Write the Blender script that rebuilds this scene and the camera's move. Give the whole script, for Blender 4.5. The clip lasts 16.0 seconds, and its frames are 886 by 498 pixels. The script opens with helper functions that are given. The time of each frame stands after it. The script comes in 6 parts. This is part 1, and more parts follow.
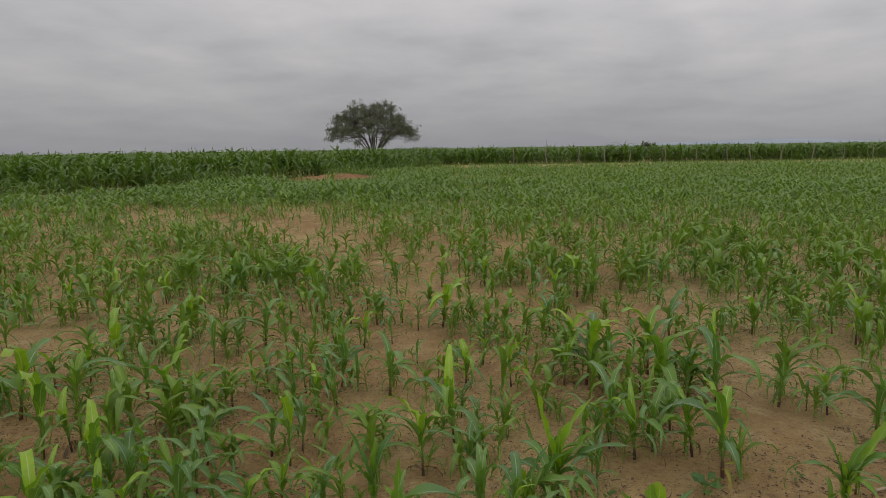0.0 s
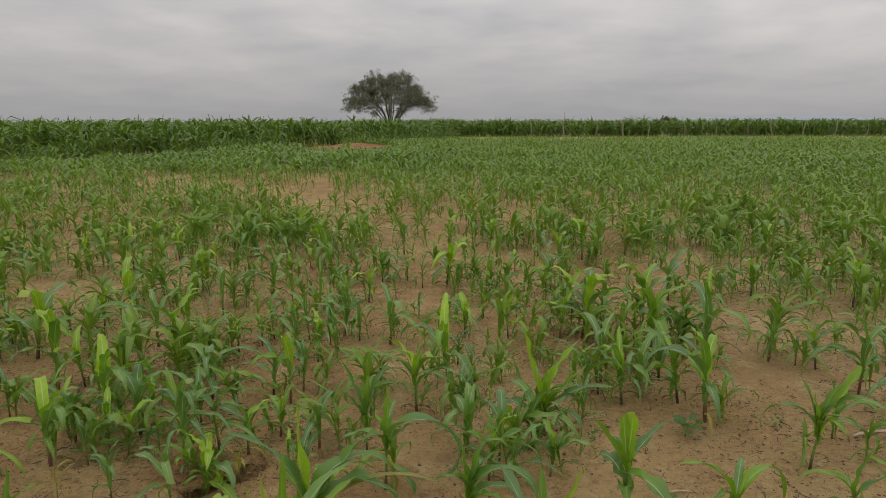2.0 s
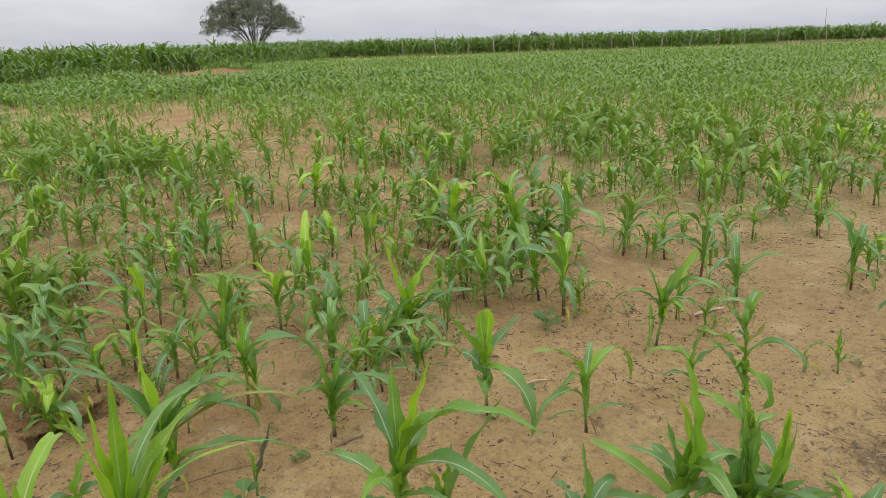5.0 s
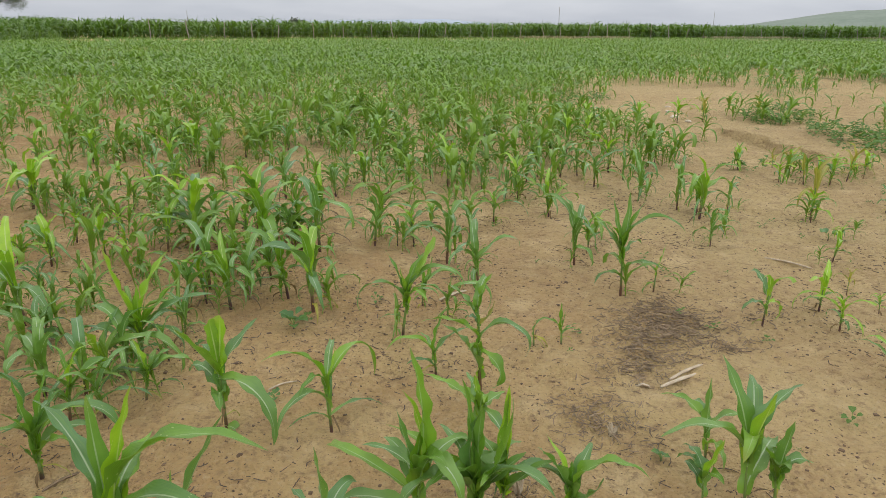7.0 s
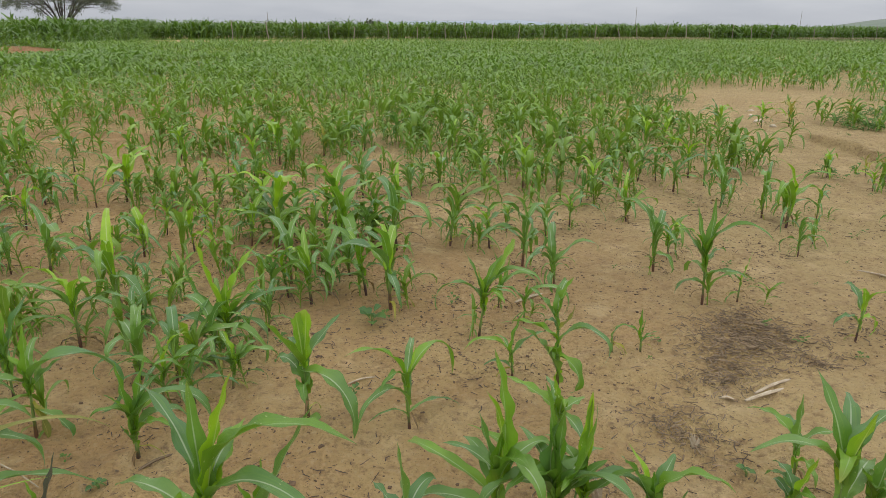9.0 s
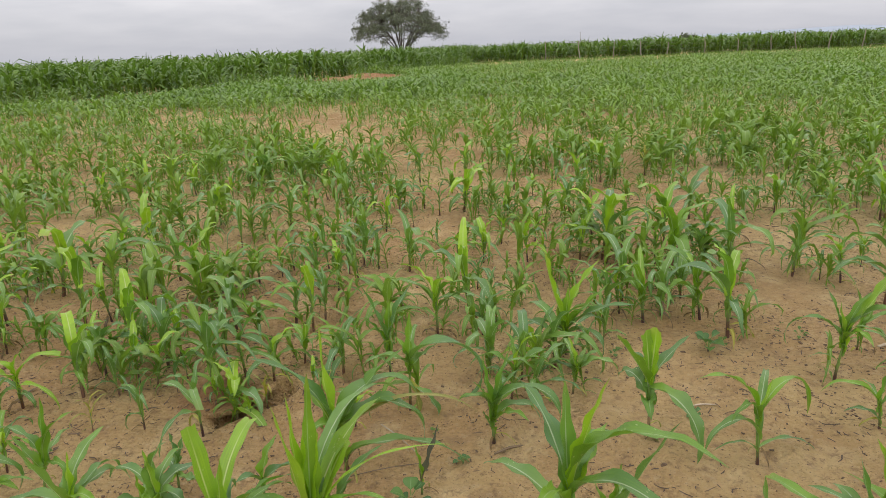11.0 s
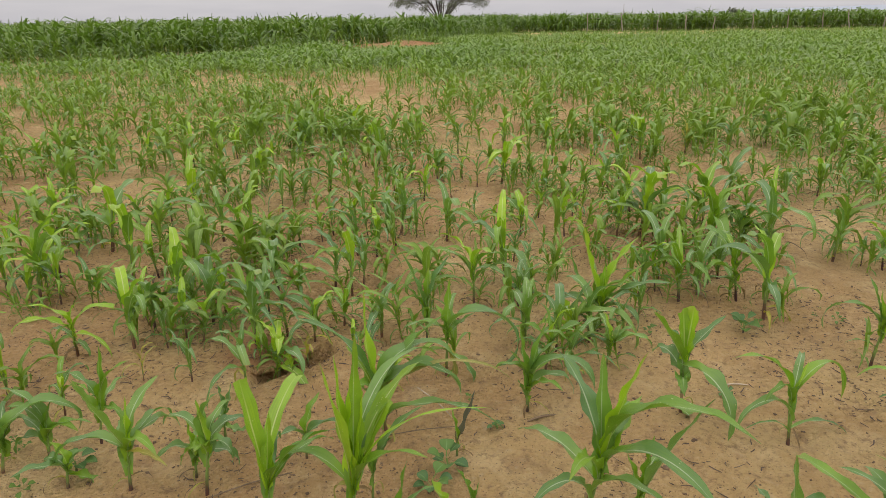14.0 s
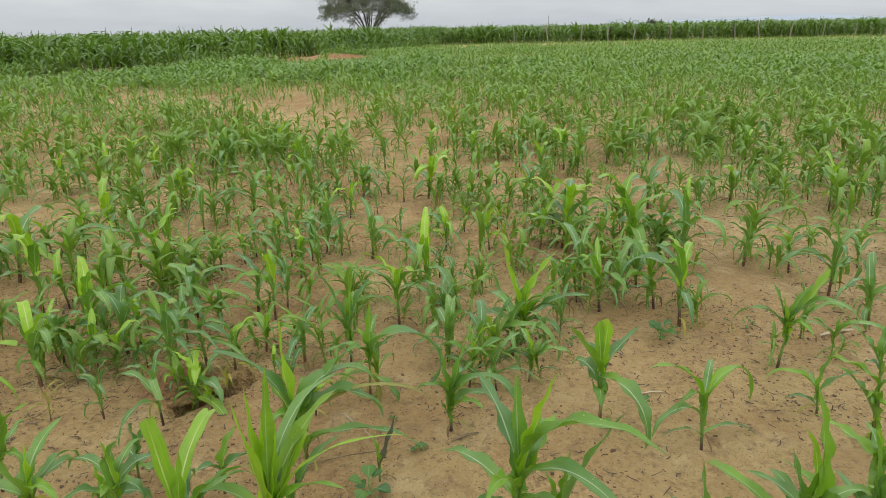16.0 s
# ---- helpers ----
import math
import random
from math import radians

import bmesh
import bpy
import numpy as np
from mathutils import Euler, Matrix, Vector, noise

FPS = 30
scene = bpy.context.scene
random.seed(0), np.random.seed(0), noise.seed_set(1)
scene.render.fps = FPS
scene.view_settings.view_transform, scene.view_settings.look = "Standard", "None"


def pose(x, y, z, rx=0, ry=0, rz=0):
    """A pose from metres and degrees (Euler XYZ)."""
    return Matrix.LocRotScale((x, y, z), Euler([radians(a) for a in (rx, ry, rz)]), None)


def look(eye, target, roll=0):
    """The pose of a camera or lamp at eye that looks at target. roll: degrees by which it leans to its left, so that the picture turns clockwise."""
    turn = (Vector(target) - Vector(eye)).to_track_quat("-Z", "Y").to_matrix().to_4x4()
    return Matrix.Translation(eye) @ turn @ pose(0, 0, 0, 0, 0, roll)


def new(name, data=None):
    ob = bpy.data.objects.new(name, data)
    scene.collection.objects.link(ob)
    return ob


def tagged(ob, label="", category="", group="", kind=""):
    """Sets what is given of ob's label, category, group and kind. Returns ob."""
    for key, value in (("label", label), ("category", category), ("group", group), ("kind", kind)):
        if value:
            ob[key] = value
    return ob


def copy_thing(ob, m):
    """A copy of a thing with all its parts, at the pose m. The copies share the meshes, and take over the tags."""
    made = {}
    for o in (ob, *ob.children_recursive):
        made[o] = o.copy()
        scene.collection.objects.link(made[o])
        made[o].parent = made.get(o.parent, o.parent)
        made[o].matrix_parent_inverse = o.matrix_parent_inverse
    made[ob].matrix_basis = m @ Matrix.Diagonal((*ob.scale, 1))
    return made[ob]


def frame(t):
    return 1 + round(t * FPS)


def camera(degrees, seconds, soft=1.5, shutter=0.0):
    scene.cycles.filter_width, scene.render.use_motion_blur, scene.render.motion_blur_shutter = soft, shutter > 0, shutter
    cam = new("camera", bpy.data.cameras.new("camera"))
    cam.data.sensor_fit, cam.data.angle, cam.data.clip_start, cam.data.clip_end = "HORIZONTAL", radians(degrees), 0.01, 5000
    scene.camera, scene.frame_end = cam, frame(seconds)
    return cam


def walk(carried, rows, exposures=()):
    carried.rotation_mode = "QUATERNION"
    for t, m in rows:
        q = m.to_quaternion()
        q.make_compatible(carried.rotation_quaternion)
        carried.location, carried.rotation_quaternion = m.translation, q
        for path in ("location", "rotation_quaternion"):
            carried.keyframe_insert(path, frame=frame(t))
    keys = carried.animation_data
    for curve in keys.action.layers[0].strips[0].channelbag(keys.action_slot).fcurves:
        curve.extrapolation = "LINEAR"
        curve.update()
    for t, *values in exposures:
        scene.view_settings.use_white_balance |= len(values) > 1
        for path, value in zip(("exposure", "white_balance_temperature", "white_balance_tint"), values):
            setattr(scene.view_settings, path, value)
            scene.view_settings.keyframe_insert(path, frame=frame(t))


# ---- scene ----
cam = camera(65.0, 16.0, 0.5)
PATH = [
    (0, (-0.155, 0.151, 1.665), (-0.147, 2.131, 1.378), -0.9),
    (0.5, (-0.141, 0.115, 1.644), (-0.124, 2.091, 1.339), -1.0),
    (1, (-0.125, 0.07, 1.612), (-0.153, 2.04, 1.267), -1.1),
    (1.5, (-0.069, 0.035, 1.567), (-0.098, 1.996, 1.175), -0.6),
    (2, (-0.047, 0.012, 1.549), (-0.086, 1.978, 1.187), -0.2),
    (2.5, (-0.044, -0.012, 1.526), (-0.064, 1.942, 1.099), -0.5),
    (3, (-0.025, -0.026, 1.509), (-0.064, 1.917, 1.037), -0.2),
    (3.2, (-0.015, -0.023, 1.506), (-0.035, 1.911, 0.996), -0.2),
    (5.3, (0.118, 0.062, 1.449), (0.499, 1.931, 0.845), -0.9),
    (5.5, (0.145, 0.051, 1.442), (0.601, 1.895, 0.816), 0.0),
    (6, (0.197, 0.059, 1.439), (0.838, 1.839, 0.792), 0.5),
    (6.5, (0.23, 0.077, 1.454), (0.984, 1.816, 0.816), 0.4),
    (7, (0.26, 0.096, 1.465), (1.148, 1.779, 0.849), 0.5),
    (7.5, (0.282, 0.105, 1.474), (1.226, 1.765, 0.882), 0.5),
    (8, (0.28, 0.11, 1.473), (1.223, 1.778, 0.899), 0.8),
    (8.5, (0.263, 0.112, 1.484), (1.139, 1.812, 0.896), 0.6),
    (9, (0.201, 0.111, 1.47), (0.916, 1.875, 0.855), 0.4),
    (9.5, (0.126, 0.113, 1.485), (0.607, 1.951, 0.86), 0.3),
    (10, (0.06, 0.097, 1.501), (0.293, 1.995, 0.913), -0.2),
    (10.2, (0.036, 0.089, 1.494), (0.192, 1.997, 0.915), -1.0),
    (12.3, (-0.114, -0.01, 1.527), (-0.402, 1.893, 0.985), -1.15),
    (12.5, (-0.107, -0.012, 1.526), (-0.394, 1.889, 0.976), -0.9),
    (13, (-0.107, -0.01, 1.524), (-0.343, 1.894, 0.957), -0.95),
    (13.5, (-0.105, 0.001, 1.531), (-0.32, 1.911, 0.977), -1.0),
    (14, (-0.092, -0.01, 1.52), (-0.272, 1.879, 0.888), -1.0),
    (14.5, (-0.062, -0.008, 1.522), (-0.133, 1.869, 0.837), -0.0),
    (15, (-0.028, 0.014, 1.538), (-0.001, 1.905, 0.887), -0.7),
    (15.5, (-0.017, 0.01, 1.545), (0.029, 1.91, 0.923), -0.8),
    (16, (-0.015, 0.011, 1.557), (-0.014, 1.917, 0.951), -1.3),
]
EXPOSURES = [(0, -0.76, 6650, 12), (2, -0.52, 6850, 12), (3.2, -0.33, 6850, 14), (5.3, 0.24, 6350, 10), (6.5, 0.23, 6300, 10), (7.5, 0.1, 6300, 10), (8, 0.07, 6300, 10), (8.5, 0.1, 6350, 10), (9.1, 0.0, 6350, 10), (9.5, 0.24, 6350, 9), (10.2, 0.2, 6300, 11), (12.3, 0.16, 6850, 16), (13.5, 0.17, 6850, 16), (14, 0.16, 6850, 15), (14.5, 0.4, 6500, 9), (15, 0.48, 6450, 5), (16, 0.22, 6400, 6)]
walk(cam, [(t, look(eye, target, roll)) for t, eye, target, roll in PATH], EXPOSURES)

# ---- world, sky and sun ----
world = bpy.data.worlds.new("overcast_sky")
scene.world = world
world.use_nodes = True


def overcast(wt):
    nt = wt.node_tree
    nt.nodes.clear()
    N, K = nt.nodes.new, nt.links.new
    out, bg = N("ShaderNodeOutputWorld"), N("ShaderNodeBackground")
    sky = N("ShaderNodeTexSky")
    sky.sky_type, sky.sun_disc = "NISHITA", False
    sky.sun_elevation, sky.sun_rotation = radians(48), radians(140)
    dim = N("ShaderNodeVectorMath")
    dim.operation = "SCALE"
    dim.inputs[3].default_value = 0.10
    K(sky.outputs[0], dim.inputs[0])
    co, sep = N("ShaderNodeTexCoord"), N("ShaderNodeSeparateXYZ")
    K(co.outputs["Generated"], sep.inputs[0])
    # cloud layer: direction spread over a flat deck
    up = N("ShaderNodeMath")
    up.operation, up.inputs[1].default_value = "ADD", 0.16
    K(sep.outputs[2], up.inputs[0])
    up2 = N("ShaderNodeMath")
    up2.operation, up2.inputs[1].default_value = "MAXIMUM", 0.08
    K(up.outputs[0], up2.inputs[0])
    div = N("ShaderNodeVectorMath")
    div.operation = "DIVIDE"
    K(co.outputs["Generated"], div.inputs[0])
    com = N("ShaderNodeCombineXYZ")
    for i in range(3):
        K(up2.outputs[0], com.inputs[i])
    K(com.outputs[0], div.inputs[1])
    big, small = N("ShaderNodeTexNoise"), N("ShaderNodeTexNoise")
    big.inputs["Scale"].default_value, big.inputs["Detail"].default_value = 0.62, 5
    big.inputs["Distortion"].default_value = 0.4
    small.inputs["Scale"].default_value, small.inputs["Detail"].default_value = 2.3, 6
    K(div.outputs[0], big.inputs[0]), K(div.outputs[0], small.inputs[0])
    mixn = N("ShaderNodeMix")
    mixn.inputs[0].default_value = 0.38
    K(big.outputs[0], mixn.inputs[2]), K(small.outputs[0], mixn.inputs[3])
    ramp = N("ShaderNodeValToRGB")
    ramp.color_ramp.elements[0].position, ramp.color_ramp.elements[0].color = 0.32, (0.485, 0.495, 0.52, 1)
    ramp.color_ramp.elements[1].position, ramp.color_ramp.elements[1].color = 0.66, (0.76, 0.75, 0.745, 1)
    K(mixn.outputs[0], ramp.inputs[0])
    # an overcast dome: brighter towards the zenith, bluish haze at the rim
    dome = N("ShaderNodeMapRange")
    dome.inputs[1].default_value, dome.inputs[2].default_value = 0.0, 1.0
    dome.inputs[3].default_value, dome.inputs[4].default_value = 0.84, 2.66
    rise = N("ShaderNodeMath")
    rise.operation, rise.inputs[1].default_value, rise.use_clamp = "POWER", 0.64, True
    K(sep.outputs[2], rise.inputs[0]), K(rise.outputs[0], dome.inputs[0])
    lit = N("ShaderNodeVectorMath")
    lit.operation = "SCALE"
    east = N("ShaderNodeMath")
    east.operation, east.inputs[1].default_value, east.inputs[2].default_value = "MULTIPLY_ADD", 0.16, 1.0
    K(sep.outputs[0], east.inputs[0])
    both_ = N("ShaderNodeMath")
    both_.operation = "MULTIPLY"
    K(east.outputs[0], both_.inputs[0]), K(dome.outputs[0], both_.inputs[1])
    K(ramp.outputs[0], lit.inputs[0]), K(both_.outputs[0], lit.inputs[3])
    rim = N("ShaderNodeMapRange")
    rim.inputs[1].default_value, rim.inputs[2].default_value = 0.0, 0.12
    rim.inputs[3].default_value, rim.inputs[4].default_value = 0.75, 0.0
    K(sep.outputs[2], rim.inputs[0])
    haze = N("ShaderNodeMix")
    haze.data_type = "RGBA"
    haze.inputs[7].default_value = (0.455, 0.478, 0.53, 1)
    K(rim.outputs[0], haze.inputs[0]), K(lit.outputs[0], haze.inputs[6])
    both = N("ShaderNodeMix")
    both.data_type = "RGBA"
    both.inputs[0].default_value = 0.93
    K(dim.outputs[0], both.inputs[6]), K(haze.outputs[2], both.inputs[7])
    K(both.outputs[2], bg.inputs[0])
    bg.inputs[1].default_value = 1.0
    K(bg.outputs[0], out.inputs[0])


overcast(world)
sun = new("sun", bpy.data.lights.new("sun", "SUN"))
sun.data.energy, sun.data.angle, sun.data.color = 0.5, radians(60), (1.0, 0.96, 0.9)
sun.matrix_world = look((-20, -30, 40), (0, 0, 0))

# ---- materials ----


class Nodes:
    """A material's node tree, with short ways to add and join nodes."""

    def __init__(self, name):
        self.mat = bpy.data.materials.new(name)
        self.mat.use_nodes = True
        self.nt = self.mat.node_tree
        self.bsdf = self.nt.nodes["Principled BSDF"]
        self.out = self.nt.nodes["Material Output"]

    def add(self, kind, **inputs):
        n = self.nt.nodes.new("ShaderNode" + kind)
        for key, v in inputs.items():
            n.inputs[key.replace("_", " ")].default_value = v
        return n

    def join(self, a, b):
        self.nt.links.new(a, b)

    def noise(self, scale, detail=4, vec=None, rough=0.55):
        n = self.add("TexNoise", Scale=scale, Detail=detail, Roughness=rough)
        if vec is not None:
            self.join(vec, n.inputs[0])
        return n.outputs[0]

    def math(self, op, a, b=None):
        n = self.add("Math")
        n.operation = op
        for i, v in enumerate((a, b)):
            if v is None:
                continue
            if isinstance(v, (int, float)):
                n.inputs[i].default_value = v
            else:
                self.join(v, n.inputs[i])
        return n.outputs[0]

    def ramp(self, fac, lo, hi, a=0.0, b=1.0):
        n = self.add("MapRange")
        n.interpolation_type = "SMOOTHSTEP"
        for i, v in enumerate((lo, hi, a, b)):
            n.inputs[i + 1].default_value = v
        self.join(fac, n.inputs[0])
        return n.outputs[0]

    def mix(self, fac, a, b):
        n = self.add("Mix")
        n.data_type = "RGBA"
        for i, v in ((0, fac), (6, a), (7, b)):
            if isinstance(v, (int, float)):
                n.inputs[i].default_value = v
            elif isinstance(v, tuple):
                n.inputs[i].default_value = (*v, 1)
            else:
                self.join(v, n.inputs[i])
        return n.outputs[2]

    def bump(self, height, strength=0.4, distance=0.01):
        n = self.add("Bump", Strength=strength, Distance=distance)
        self.join(height, n.inputs["Height"])
        self.join(n.outputs[0], self.bsdf.inputs["Normal"])
        return n.outputs[0]

    def obj(self):
        return self.add("TexCoord").outputs["Object"]


def leaf_material(name, base, rib, rough=0.42, field=False, dry=0.5, spread=0.35, gloss=0.5):
    """A maize leaf: pale midrib, fine parallel veins, blotches, a dry tip; light shines through it."""
    m = Nodes(name)
    uv = m.add("UVMap")
    uv.uv_map = "UVMap"
    sep = m.add("SeparateXYZ")
    m.join(uv.outputs[0], sep.inputs[0])
    u, v = sep.outputs[0], sep.outputs[1]
    if field:
        att = m.add("Attribute")
        att.attribute_name = "tone"
        geo = m.add("NewGeometry")
        rnd = m.math("ADD", m.math("MULTIPLY", att.outputs["Fac"], 0.65), m.math("MULTIPLY", geo.outputs["Random Per Island"], 0.35))
    else:
        rnd = m.add("ObjectInfo").outputs["Random"]
    dark = (base[0] * (1 - spread), base[1] * (1 - 0.85 * spread), base[2] * 1.25)
    warm = (base[0] * 1.3 + 0.012, base[1] * 1.2, base[2] * 0.95)
    col = m.mix(rnd, dark, warm)
    blot = m.noise(14, 3, m.obj())
    col = m.mix(m.math("MULTIPLY", m.ramp(blot, 0.35, 0.75), 0.42), col, tuple(c * 0.5 for c in base))
    streak = m.add("TexNoise", Scale=1.0, Detail=3)
    sc = m.add("Mapping")
    sc.inputs["Scale"].default_value = (38, 2.2, 1)
    m.join(uv.outputs[0], sc.inputs[0]), m.join(sc.outputs[0], streak.inputs[0])
    col = m.mix(m.math("MULTIPLY", m.ramp(streak.outputs[0], 0.45, 0.7), 0.5), col, warm)
    col = m.mix(m.ramp(v, 0.04, 0.5, 0.62, 0.0), col, (base[0] * 1.5 + 0.05, base[1] * 1.35 + 0.05, base[2] * 0.9))
    off = m.math("ABSOLUTE", m.math("SUBTRACT", u, 0.5))
    ribf = m.math("MULTIPLY", m.ramp(off, 0.022, 0.06, 1, 0), m.ramp(v, 0.55, 1.0, 0.85, 0.15))
    col = m.mix(ribf, col, rib)
    # dry, yellowed tips and edges on some leaves
    edge = m.math("ADD", v, m.math("MULTIPLY", m.noise(9, 2, m.obj()), 0.3))
    tip = m.math("MULTIPLY", m.ramp(edge, 1.0, 1.2), m.ramp(rnd, 0.35, 0.9, 0.1, dry))
    col = m.mix(tip, col, (0.34, 0.27, 0.07))
    # pale specks where insects have scraped the blade
    bite = m.add("TexVoronoi", Scale=1.0)
    bs = m.add("Mapping")
    bs.inputs["Scale"].default_value = (7, 26, 1)
    m.join(uv.outputs[0], bs.inputs[0]), m.join(bs.outputs[0], bite.inputs[0])
    gnaw = m.math("MULTIPLY", m.ramp(bite.outputs["Distance"], 0.12, 0.2, 1, 0), m.ramp(m.noise(16, 2, m.obj()), 0.56, 0.64))
    col = m.mix(m.math("MULTIPLY", gnaw, 0.7), col, (0.5, 0.5, 0.24))
    m.join(col, m.bsdf.inputs["Base Color"])
    m.bsdf.inputs["Roughness"].default_value = rough
    m.bsdf.inputs["Specular IOR Level"].default_value = gloss
    vein = m.math("SINE", m.math("MULTIPLY", u, 150.0))
    m.bump(m.math("ADD", m.math("MULTIPLY", vein, 0.25), m.math("MULTIPLY", ribf, 1.2)), 0.25, 0.002)
    trans = m.add("BsdfTranslucent")
    bright = m.mix(0.55, col, (base[0] * 1.8, base[1] * 1.9, base[2] * 0.6))
    m.join(bright, trans.inputs[0])
    mixs = m.add("MixShader")
    mixs.inputs[0].default_value = 0.28
    m.join(m.bsdf.outputs[0], mixs.inputs[1]), m.join(trans.outputs[0], mixs.inputs[2])
    m.join(mixs.outputs[0], m.out.inputs[0])
    return m.mat


GREEN, BRIGHT, BLUE = (0.128, 0.27, 0.022), (0.225, 0.4, 0.024), (0.12, 0.25, 0.05)
LEAF = {
    "g": leaf_material("maize_leaf_green", GREEN, (0.33, 0.43, 0.2), 0.38),
    "b": leaf_material("maize_leaf_young", BRIGHT, (0.5, 0.56, 0.22), 0.38, dry=0.7),
    "s": leaf_material("maize_leaf_waxy", BLUE, (0.42, 0.5, 0.31), 0.3, dry=0.4),
    "y": leaf_material("maize_leaf_yellowed", (0.29, 0.29, 0.05), (0.5, 0.42, 0.15), 0.55, dry=1.0),
    "p": leaf_material("maize_leaf_purple", (0.085, 0.09, 0.055), (0.14, 0.11, 0.09), 0.5),
    "w": leaf_material("maize_leaf_withered", (0.16, 0.11, 0.05), (0.25, 0.17, 0.09), 0.7, dry=1.0),
}
FIELD_LEAF = leaf_material("maize_field_leaf", (0.146, 0.268, 0.037), (0.28, 0.36, 0.13), 0.46, field=True, dry=0.5, spread=0.6, gloss=0.35)
TALL_LEAF = leaf_material("tall_maize_leaf", (0.094, 0.187, 0.026), (0.16, 0.25, 0.1), 0.46, field=True, dry=0.25, spread=0.55, gloss=0.3)
WEED_LEAF = leaf_material("weed_leaf", (0.09, 0.18, 0.035), (0.14, 0.23, 0.07), 0.6, field=True, dry=0.2, gloss=0.2)
BROAD_LEAF = leaf_material("broad_weed_leaf", (0.075, 0.18, 0.035), (0.16, 0.3, 0.09), 0.5, dry=0.1)


def stalk_material():
    m = Nodes("maize_stalk")
    uv = m.add("UVMap")
    uv.uv_map = "UVMap"
    sep = m.add("SeparateXYZ")
    m.join(uv.outputs[0], sep.inputs[0])
    rnd = m.add("ObjectInfo").outputs["Random"]
    at = m.math("ADD", sep.outputs[1], m.math("MULTIPLY", m.math("SUBTRACT", m.noise(30, 2, m.obj()), 0.5), 0.3))
    low = m.mix(rnd, (0.055, 0.022, 0.022), (0.13, 0.06, 0.03))
    col = m.mix(m.ramp(at, 0.18, 0.55), low, (0.15, 0.23, 0.05))
    m.join(col, m.bsdf.inputs["Base Color"])
    m.bsdf.inputs["Roughness"].default_value = 0.5
    m.bump(m.noise(160, 2, m.obj()), 0.3, 0.002)
    return m.mat


STALK = stalk_material()


def sand_material():
    """Dry tan sand with reddish damp areas, crusts, grit and plant crumbs."""
    m = Nodes("field_sand")
    p = m.obj()
    wide, mid, fine = m.noise(0.42, 5, p), m.noise(3.2, 6, p, 0.6), m.noise(38, 5, p, 0.65)
    tan, pale, red = (0.59, 0.416, 0.186), (0.715, 0.538, 0.28), (0.497, 0.312, 0.136)
    col = m.mix(m.ramp(wide, 0.4, 0.6), red, tan)
    patch = m.noise(1.25, 6, p, 0.65)
    col = m.mix(m.math("MULTIPLY", m.ramp(patch, 0.5, 0.66), 0.55), col, (0.41, 0.245, 0.1))
    pos = m.add("SeparateXYZ")
    m.join(p, pos.inputs[0])
    # the washed, paler sand lies on the east side of the plot
    east = m.ramp(m.math("ADD", pos.outputs[0], m.math("MULTIPLY", mid, 2.0)), 1.5, 5.0)
    col = m.mix(m.math("MULTIPLY", east, 0.6), col, (0.55, 0.422, 0.205))
    col = m.mix(m.math("MULTIPLY", m.ramp(mid, 0.5, 0.72), 0.7), col, pale)
    col = m.mix(m.math("MULTIPLY", m.ramp(m.noise(7.5, 6, p, 0.7), 0.5, 0.66), 0.45), col, (0.34, 0.215, 0.11))
    col = m.mix(m.math("MULTIPLY", m.ramp(m.noise(19, 5, p, 0.7), 0.54, 0.66), 0.5), col, (0.27, 0.165, 0.085))
    col = m.mix(m.math("MULTIPLY", m.ramp(fine, 0.5, 0.72), 0.5), col, (0.25, 0.17, 0.1))
    col = m.mix(m.math("MULTIPLY", m.ramp(fine, 0.28, 0.48, 1, 0), 0.45), col, (0.6, 0.47, 0.29))
    grit = m.add("TexVoronoi", Scale=52.0)
    m.join(p, grit.inputs[0])
    speck = m.math("MULTIPLY", m.ramp(grit.outputs["Distance"], 0.10, 0.2, 1, 0), m.ramp(m.noise(11, 3, p), 0.38, 0.54))
    col = m.mix(m.math("MULTIPLY", speck, 0.75), col, (0.085, 0.055, 0.038))
    grit2 = m.add("TexVoronoi", Scale=115.0)
    m.join(p, grit2.inputs[0])
    col = m.mix(m.math("MULTIPLY", m.ramp(grit2.outputs["Distance"], 0.12, 0.24, 0.6, 0), m.ramp(m.noise(23, 3, p), 0.45, 0.6)), col, (0.1, 0.065, 0.042))
    # dug earth of the banks
    for cx, cy, rad in ((-6.2, 40.0, 4.0), (-12.9, 28.0, 1.9), (-1.26, 2.90, 0.3)):
        d = m.add("VectorMath")
        d.operation = "DISTANCE"
        d.inputs[1].default_value = (cx, cy, 0)
        m.join(p, d.inputs[0])
        col = m.mix(m.ramp(m.math("ADD", d.outputs["Value"], m.math("MULTIPLY", mid, min(rad, 1.0) * 0.6)), rad * 0.6, rad * 1.1, 0.66, 0.0), col, (0.3, 0.135, 0.06))
    # beyond the plots the land is under low scrub
    dist = m.add("VectorMath")
    dist.operation = "LENGTH"
    m.join(p, dist.inputs[0])
    scrub = m.mix(m.noise(0.05, 5, p), (0.07, 0.12, 0.04), (0.13, 0.17, 0.07))
    col = m.mix(m.ramp(dist.outputs["Value"], 80, 100), col, scrub)
    m.join(col, m.bsdf.inputs["Base Color"])
    m.bsdf.inputs["Roughness"].default_value = 0.92
    m.bsdf.inputs["Specular IOR Level"].default_value = 0.2
    h = m.math("ADD", m.math("ADD", m.noise(16, 5, p, 0.6), m.math("MULTIPLY", m.noise(5.5, 4, p, 0.6), 1.3)), m.math("MULTIPLY", m.noise(75, 4, p, 0.6), 0.45))
